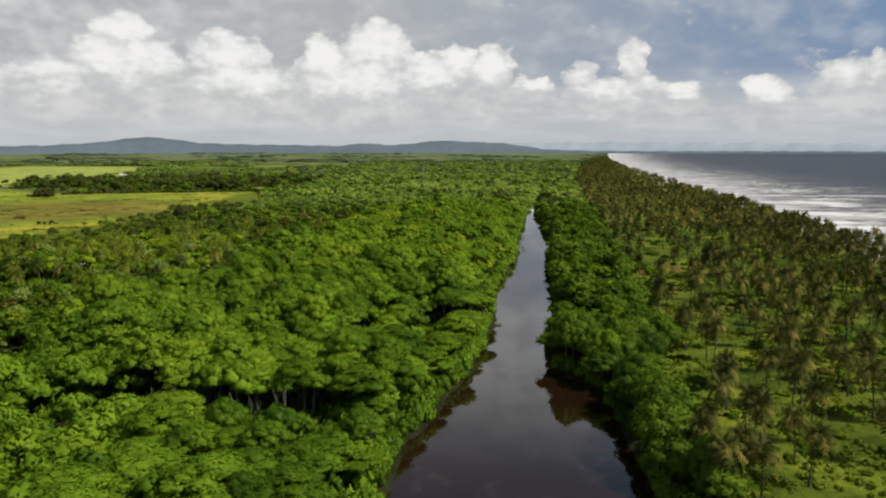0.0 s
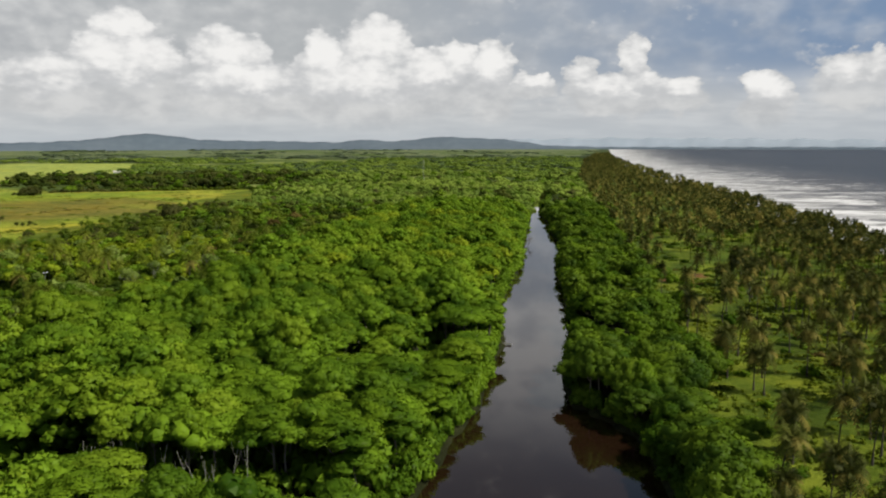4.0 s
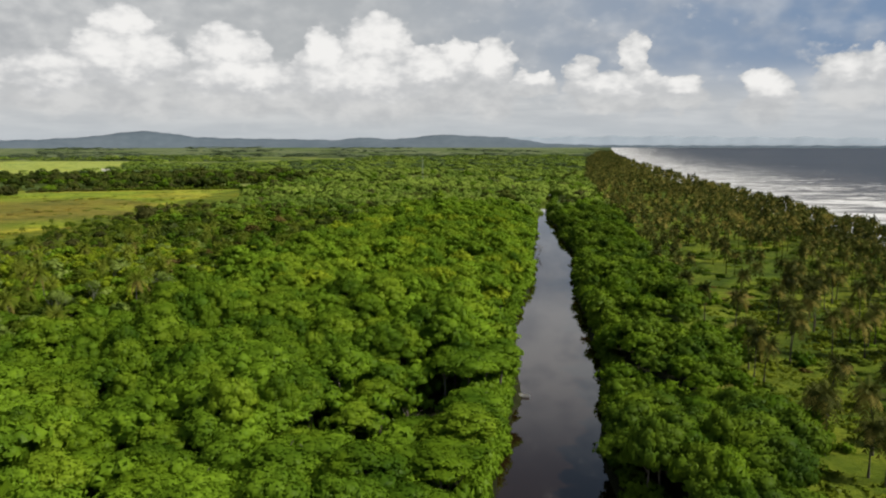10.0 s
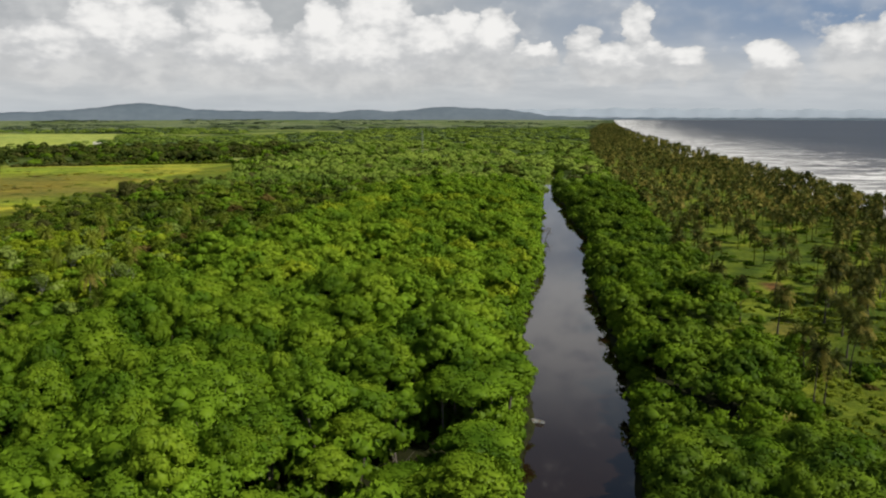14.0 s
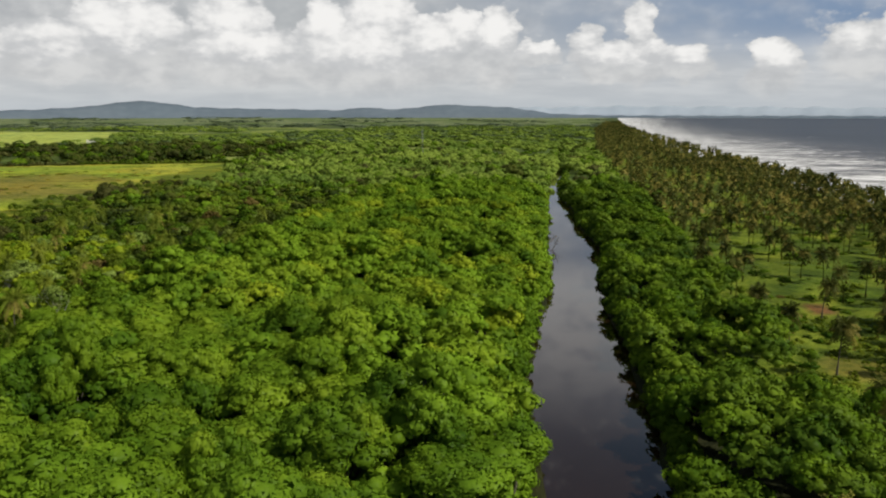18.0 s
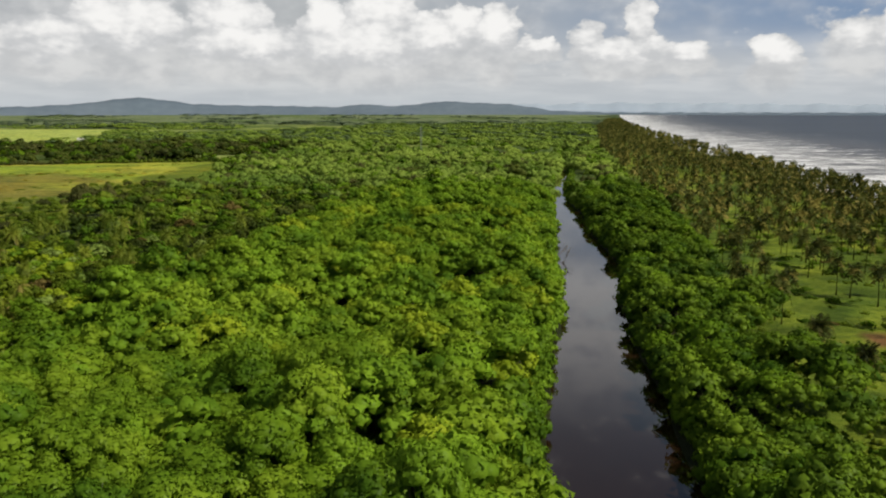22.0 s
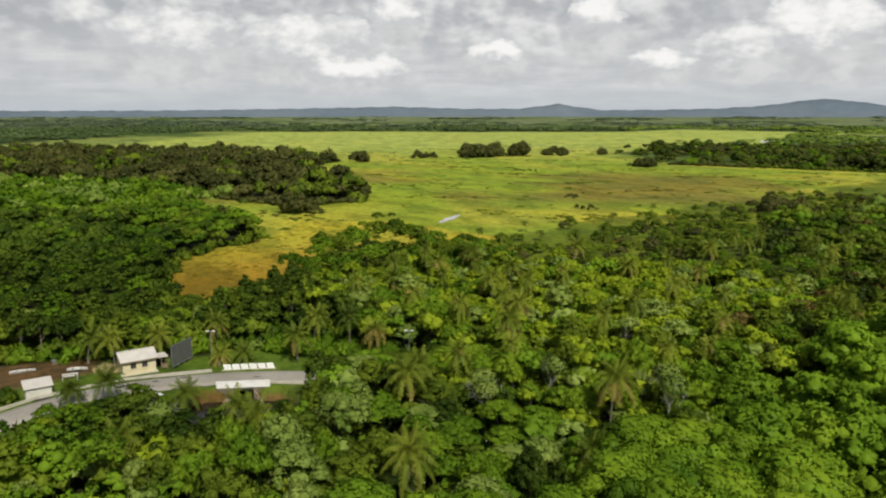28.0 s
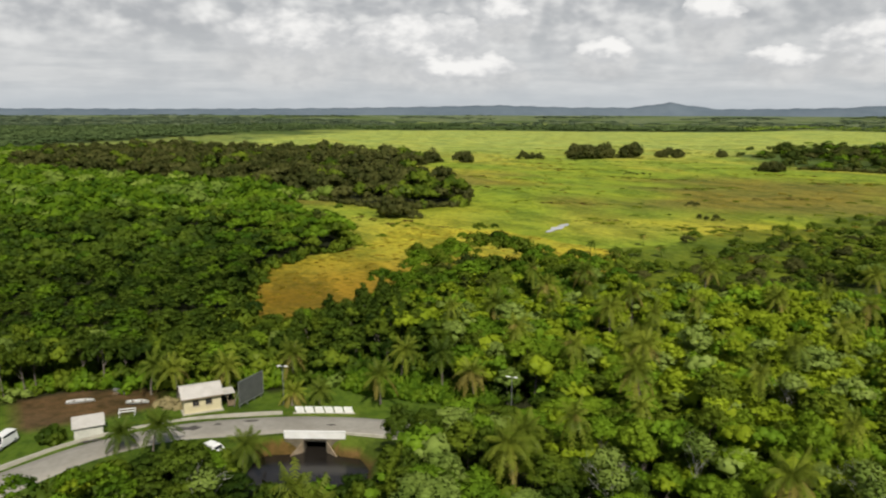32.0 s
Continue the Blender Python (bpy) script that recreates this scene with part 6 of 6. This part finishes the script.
def vehicle(name, m, length, width, height, bonnet, mat, label, category):
    v = thing(name, m, label, category, "parked vehicles")
    bm = bmesh.new()
    side = [(0, 0.35), (0.1, 0.75), (bonnet, 0.9), (bonnet + 0.55, height), (length - 0.25, height), (length, 0.85), (length, 0.35)]
    a = [bm.verts.new((x - length / 2, -width / 2 * (0.86 if z > 1.0 else 1), z)) for x, z in side]
    b = [bm.verts.new((x - length / 2, width / 2 * (0.86 if z > 1.0 else 1), z)) for x, z in side]
    bm.faces.new(a[::-1])
    bm.faces.new(b)
    for i in range(len(side)):
        j = (i + 1) % len(side)
        bm.faces.new((a[i], a[j], b[j], b[i]))
    bmesh.ops.bevel(bm, geom=bm.edges[:], offset=0.05, segments=2, affect="EDGES")
    part("body", bm, mat, v)
    bm = boxed(bonnet + 0.62 - length / 2, length / 2 - 0.35, -width * 0.455, width * 0.455, 1.0, height - 0.12, bevel=0.03)
    part("side_glass", bm, GLASS, v, "dark side windows")
    bm = bmesh.new()
    q = [bm.verts.new(p) for p in ((bonnet + 0.02 - length / 2, -width * 0.42, 0.97), (bonnet + 0.02 - length / 2, width * 0.42, 0.97), (bonnet + 0.48 - length / 2, width * 0.38, height - 0.08), (bonnet + 0.48 - length / 2, -width * 0.38, height - 0.08))]
    bm.faces.new(q[::-1])
    bmesh.ops.solidify(bm, geom=bm.faces[:], thickness=0.04)
    part("windscreen", bm, GLASS, v, "dark windscreen")
    for x in (0.75 - length / 2, length / 2 - 0.8):
        for s in (-1, 1):
            bm = bmesh.new()
            bmesh.ops.create_cone(bm, segments=14, radius1=0.33, radius2=0.33, depth=0.22, cap_ends=True, matrix=Matrix.Translation((x, s * (width / 2 - 0.06), 0.33)) @ Matrix.Rotation(math.pi / 2, 4, "X"))
            w = part("wheel", bm, RUBBER, v)
            bm = bmesh.new()
            bmesh.ops.create_cone(bm, segments=10, radius1=0.19, radius2=0.17, depth=0.03, cap_ends=True, matrix=Matrix.Translation((x, s * (width / 2 + 0.06), 0.33)) @ Matrix.Rotation(math.pi / 2, 4, "X"))
            part("rim", bm, STEEL, w)
    for s in (-1, 1):
        part("headlight", boxed(-length / 2 - 0.02, -length / 2 + 0.06, s * width * 0.36 - 0.16, s * width * 0.36 + 0.16, 0.6, 0.74, bevel=0.01), STEEL, v)
    return v


vehicle("van", pose(-182.8, 210.0, 2.8, 0, 0, 142), 4.8, 1.9, 2.1, 0.9, WHITE, "white van parked beside the road", "van")
vehicle("car", pose(-163.6, 238.6, 2.55, 0, 0, 205), 4.2, 1.75, 1.45, 1.1, WHITE, "white car parked under trees by the pool", "car")


def yard_things():
    def hull(name, x, y, z, a, length, width, mat, label):
        """An upturned or waiting boat hull."""
        b = thing(name, pose(x, y, z, 0, 0, a), label, "boat")
        bm = bmesh.new()
        n, rows = 8, []
        for i in range(n + 1):
            t = i / n
            w = width / 2 * math.sin(math.pi * (0.16 + 0.84 * t)) ** 0.6 if t < 1 else 0.03
            rows.append([bm.verts.new((length * (t - 0.5), s * w * k, h)) for s, k, h in ((-1, 1, 0.5), (-1, 0.7, 0.12), (1, 0.0, 0.0), (1, 0.7, 0.12), (1, 1, 0.5))])
        for p, q in zip(rows, rows[1:]):
            for k in range(4):
                bm.faces.new((p[k], q[k], q[k + 1], p[k + 1]))
        bm.faces.new(rows[0])
        bmesh.ops.solidify(bm, geom=bm.faces[:], thickness=0.05)
        part("hull", bm, mat, b)
        for x0 in (-0.25, 0.15):
            part("thwart", boxed(length * x0, length * x0 + 0.25, -width * 0.42, width * 0.42, 0.34, 0.38), TIMBER, b)
        return b

    hull("dinghy", 11.8, 231.8, 0.02, -20, 3.0, 1.1, WHITE, "small white dinghy moored at the canal bank")
    hull("fishing_boat", -197.2, 222.5, 2.45, 78, 4.8, 1.5, WHITE, "white fishing boat hauled out on bare earth")
    hull("fishing_boat", -190.8, 231.4, 2.7, 66, 4.0, 1.5, WHITE, "pale fishing boat lying on the yard")
    b = thing("roof_sheet_stack", pose(-198.6, 229.2, 2.3, 0, 22, 60), "pale metal sheets leaning on a frame", "sheets")
    for k in range(3):
        part("sheet", boxed(-1.2, 1.2, -0.55, 0.55, 0.5 + 0.09 * k, 0.54 + 0.09 * k), STEEL, b)
    part("trestle", boxed(-0.9, 0.9, -0.45, 0.45, -0.3, 0.49, bevel=0.02), TIMBER, b)
    b = thing("boat_trailer", pose(-186.2, 229.0, 2.75, 0, 0, 75), "white metal trailer frame standing empty", "trailer")
    for y in (-0.6, 0.6):
        part("rail", boxed(-1.4, 1.4, y - 0.06, y + 0.06, 0.75, 0.9), WHITE, b)
    for x in (-1.3, 0, 1.3):
        part("crossbar", boxed(x - 0.05, x + 0.05, -0.6, 0.6, 0.77, 0.87), WHITE, b)
    for x in (-1.3, 1.3):
        for y in (-0.6, 0.6):
            part("leg", boxed(x - 0.05, x + 0.05, y - 0.05, y + 0.05, -0.2, 0.75), WHITE, b)


yard_things()


def showy_palm(x, y, height, seed, green=0.7, size=1.0):
    """A palm near enough to tell its fronds apart: each frond is a part."""
    rr = np.random.default_rng(seed)
    p = thing("coconut_palm", pose(x, y, float(land(x, y)), 0, 0, rr.uniform(0, 360)), "coconut palm with green and yellowing fronds among low trees", "palm", "palms round the village")
    v, q, tip = palm_trunk(seed, height)
    part("trunk", mesh_of("trunk", v, [q], BARK, True), BARK, p)
    count = 30
    for k in range(count):
        lay = k / count
        v, q = frond(rr, 4.3 * size * rr.uniform(0.8, 1.1) * (1 - 0.3 * max(0.0, lay - 0.55)), 0.25 + 0.5 * lay + rr.uniform(-0.08, 0.1), k * 2.399 + rr.uniform(-0.2, 0.2), 1.1 - 1.65 * lay, 24, 0.66 * size)
        withered = lay > green + 0.15 + rr.uniform(-0.08, 0.2)
        mat = PALM_YELLOW if withered else PALM_GREEN if green > 0.8 else PALM_BRIGHT
        part("frond", mesh_of("frond", v + tip, [q], mat), mat, p, "yellow drooping frond" if withered else "")


for k, (x, y, h, g) in enumerate(SHOWY):
    showy_palm(x, y, h, 300 + k, g, 0.9 if h < 4 else 1.05 if h < 9 else 1.15)


# ---- marks in the distance ----
def build_mast():
    m = thing("radio_mast", pose(-64, 1049, float(land(-64, 1049))), "thin steel lattice mast rising out of the woods", "mast")
    H, w = 34.0, 0.7
    for sx in (-1, 1):
        for sy in (-1, 1):
            part("leg", boxed(sx * w - 0.12, sx * w + 0.12, sy * w - 0.12, sy * w + 0.12, 0, H), STEEL, m)
    for k in range(9):
        z = 2 + k * 3.8
        bm = bmesh.new()
        for d in ((-w, w, -w - 0.06, -w + 0.06), (-w, w, w - 0.06, w + 0.06), (-w - 0.06, -w + 0.06, -w, w), (w - 0.06, w + 0.06, -w, w)):
            box(bm, *d, z - 0.08, z + 0.08)
        part("ring", bm, STEEL, m)


build_mast()


def far_house(x, y, a):
    h = thing("farmhouse", pose(x, y, float(land(x, y)), 0, 0, a), "small pale farmhouse far off by the field", "house")
    part("wall", boxed(-7, 7, -4, 4, -0.5, 4.5), WHITE, h)
    bm = bmesh.new()
    v = [bm.verts.new(p) for p in ((-7.6, -4.6, 4.4), (7.6, -4.6, 4.4), (7.6, 4.6, 4.4), (-7.6, 4.6, 4.4), (-7.6, 0, 7), (7.6, 0, 7))]
    for f in ((0, 1, 5, 4), (2, 3, 4, 5), (0, 4, 3), (1, 2, 5), (3, 2, 1, 0)):
        bm.faces.new([v[i] for i in f])
    part("roof", bm, ROOF, h)


far_house(-651, 1383, 20)
far_house(-300, 2100, 0)


def dead_tree(x, y, seed, height, name="dead_tree", label="bare grey dead tree fallen at the water's edge", lean=0.3):
    d = thing(name, pose(x, y, float(land(x, y)), 20, 35, 40 * seed), label, "dead tree")
    v, q = trunk(seed + 400, height, 0.16, lean, 7, height * 0.35)
    part("trunk", mesh_of("trunk", v, [q], BARK, True), BARK, d)


dead_tree(31.5, 432, 1, 7)
dead_tree(30.8, 440, 2, 6)
dead_tree(-9.4, 202, 3, 7, "fallen_tree", "bare pale fallen branches in a mangrove clearing")
dead_tree(-8.6, 199, 4, 6, "fallen_tree", "bare pale fallen branches in a mangrove clearing")


def bare_tree(x, y, height, seed):
    """Leafless pale branches standing out of the canopy."""
    d = thing("bare_tree", pose(x, y, float(land(x, y)), 0, 0, 70 * seed), "nearly leafless tree with pale grey branches in the woods", "tree", "bare trees in the woods")
    v, q = trunk(seed + 500, height * 0.80, 0.075, 0.04, 9, 1.7)
    part("trunk", mesh_of("trunk", v, [q], PALE_BARK, True), PALE_BARK, d)
    rr = np.random.default_rng(seed)
    for k in range(5):
        v, q = trunk(seed * 9 + k, 2.4, 0.04, 0.1, 6, 0.8)
        a = rr.uniform(0, 6.28)
        m = Matrix.Translation((math.cos(a) * 1.2, math.sin(a) * 1.2, height * rr.uniform(0.62, 0.78))) @ Matrix.Rotation(a, 4, "Z") @ Matrix.Rotation(rr.uniform(0.3, 0.9), 4, "Y")
        part("branch", mesh_of("branch", v, [q], PALE_BARK, True), PALE_BARK, d, "", m)
    d2 = unit(rr.normal(0, 1, (560, 3)))
    c = d2 * rr.uniform(0.5, 1.0, (560, 1)) * (2.3, 2.3, 1.5) + (0, 0, height * 0.86)
    v, q = sprays(c, d2, 0.27, rr, 0.8)
    part("leaves", mesh_of("leaves", v, [q], PALE, True, normals=np.repeat(unit(d2 + (0, 0, 0.5)), 3, axis=0)), PALE, d, "sparse silvery leaves")


for k, (x, y, h) in enumerate(((-116, 276.2, 11.5), (-113, 274.5, 10.5), (-111.6, 288, 12), (-141.2, 232, 9.5), (-120.1, 320, 11.5), (-91.5, 293.4, 13.5), (-95, 297, 13.5))):
    bare_tree(x, y, h, 3 + k)


def dry_mound(x, y, z, s, seed):
    """A heap of cut dry brush."""
    d = thing("brush_heap", pose(x, y, z, 0, 0, 50 * seed), "heap of dry yellowish brush beside the house", "brush")
    v, q, t = crown(600 + seed, s, s * 0.55, 6, 60, 0.22, low=-0.2)[:3]
    part("twigs", mesh_of("twigs", v - (0, 0, 0.3), [q, t], DRY), DRY, d)


dry_mound(-187.3, 236.0, 2.6, 2.4, 1)
dry_mound(-184.6, 238.2, 2.6, 1.8, 2)
dry_mound(-126.0, 268.5, 1.2, 2.2, 3)


def road_patch():
    """Dark flat patches on the asphalt."""
    for x, y, a, l, w in ((-174.0, 236.6, 74, 5.2, 2.0), (-173.2, 241.5, 70, 1.6, 0.9), (-171.6, 247.0, 66, 3.0, 0.7), (-177.2, 222.0, 84, 4.0, 0.8), (-163.0, 258.0, 55, 2.2, 0.6)):
        bm = bmesh.new()
        r8 = np.random.default_rng(int(l * 10))
        ring = [bm.verts.new((math.cos(k / 12 * 6.283) * l / 2 * r8.uniform(0.55, 1.15), math.sin(k / 12 * 6.283) * w / 2 * r8.uniform(0.4, 1.2), 0)) for k in range(12)]
        foot = [bm.verts.new((w.co.x, w.co.y, -0.06)) for w in ring]
        bm.faces.new(ring)
        for k in range(12):
            bm.faces.new((ring[k - 1], foot[k - 1], foot[k], ring[k]))
        bmesh.ops.recalc_face_normals(bm, faces=bm.faces[:])
        t = thing("road_patch", pose(x, y, 3.075, 0, 0, a), "dark patch on the asphalt road", "road patch")
        part("patch_sheet", bm, DARK_PATCH, t)


road_patch()


def build_pond():
    t = np.linspace(0, 1, 14)
    mid = np.c_[-311 - 16 * t, 424 + 26 * t]
    w = 2.2 * np.sin(np.pi * np.clip(t, 0.03, 0.97)) ** 0.6 * (1 + 0.4 * np.sin(t * 17))
    rows = [np.c_[mid + np.array((0.85, 0.52)) * (s * w)[:, None], 1.35 + 0 * t] for s in (-1, 0, 1)]
    me = mesh_of("pond_water", np.concatenate(rows), [grid_faces(3, 14)], POND_SHEEN, True)
    tagged(new("pond_water", me), "thin open pool of water in the marsh", "water", kind="structure")


build_pond()
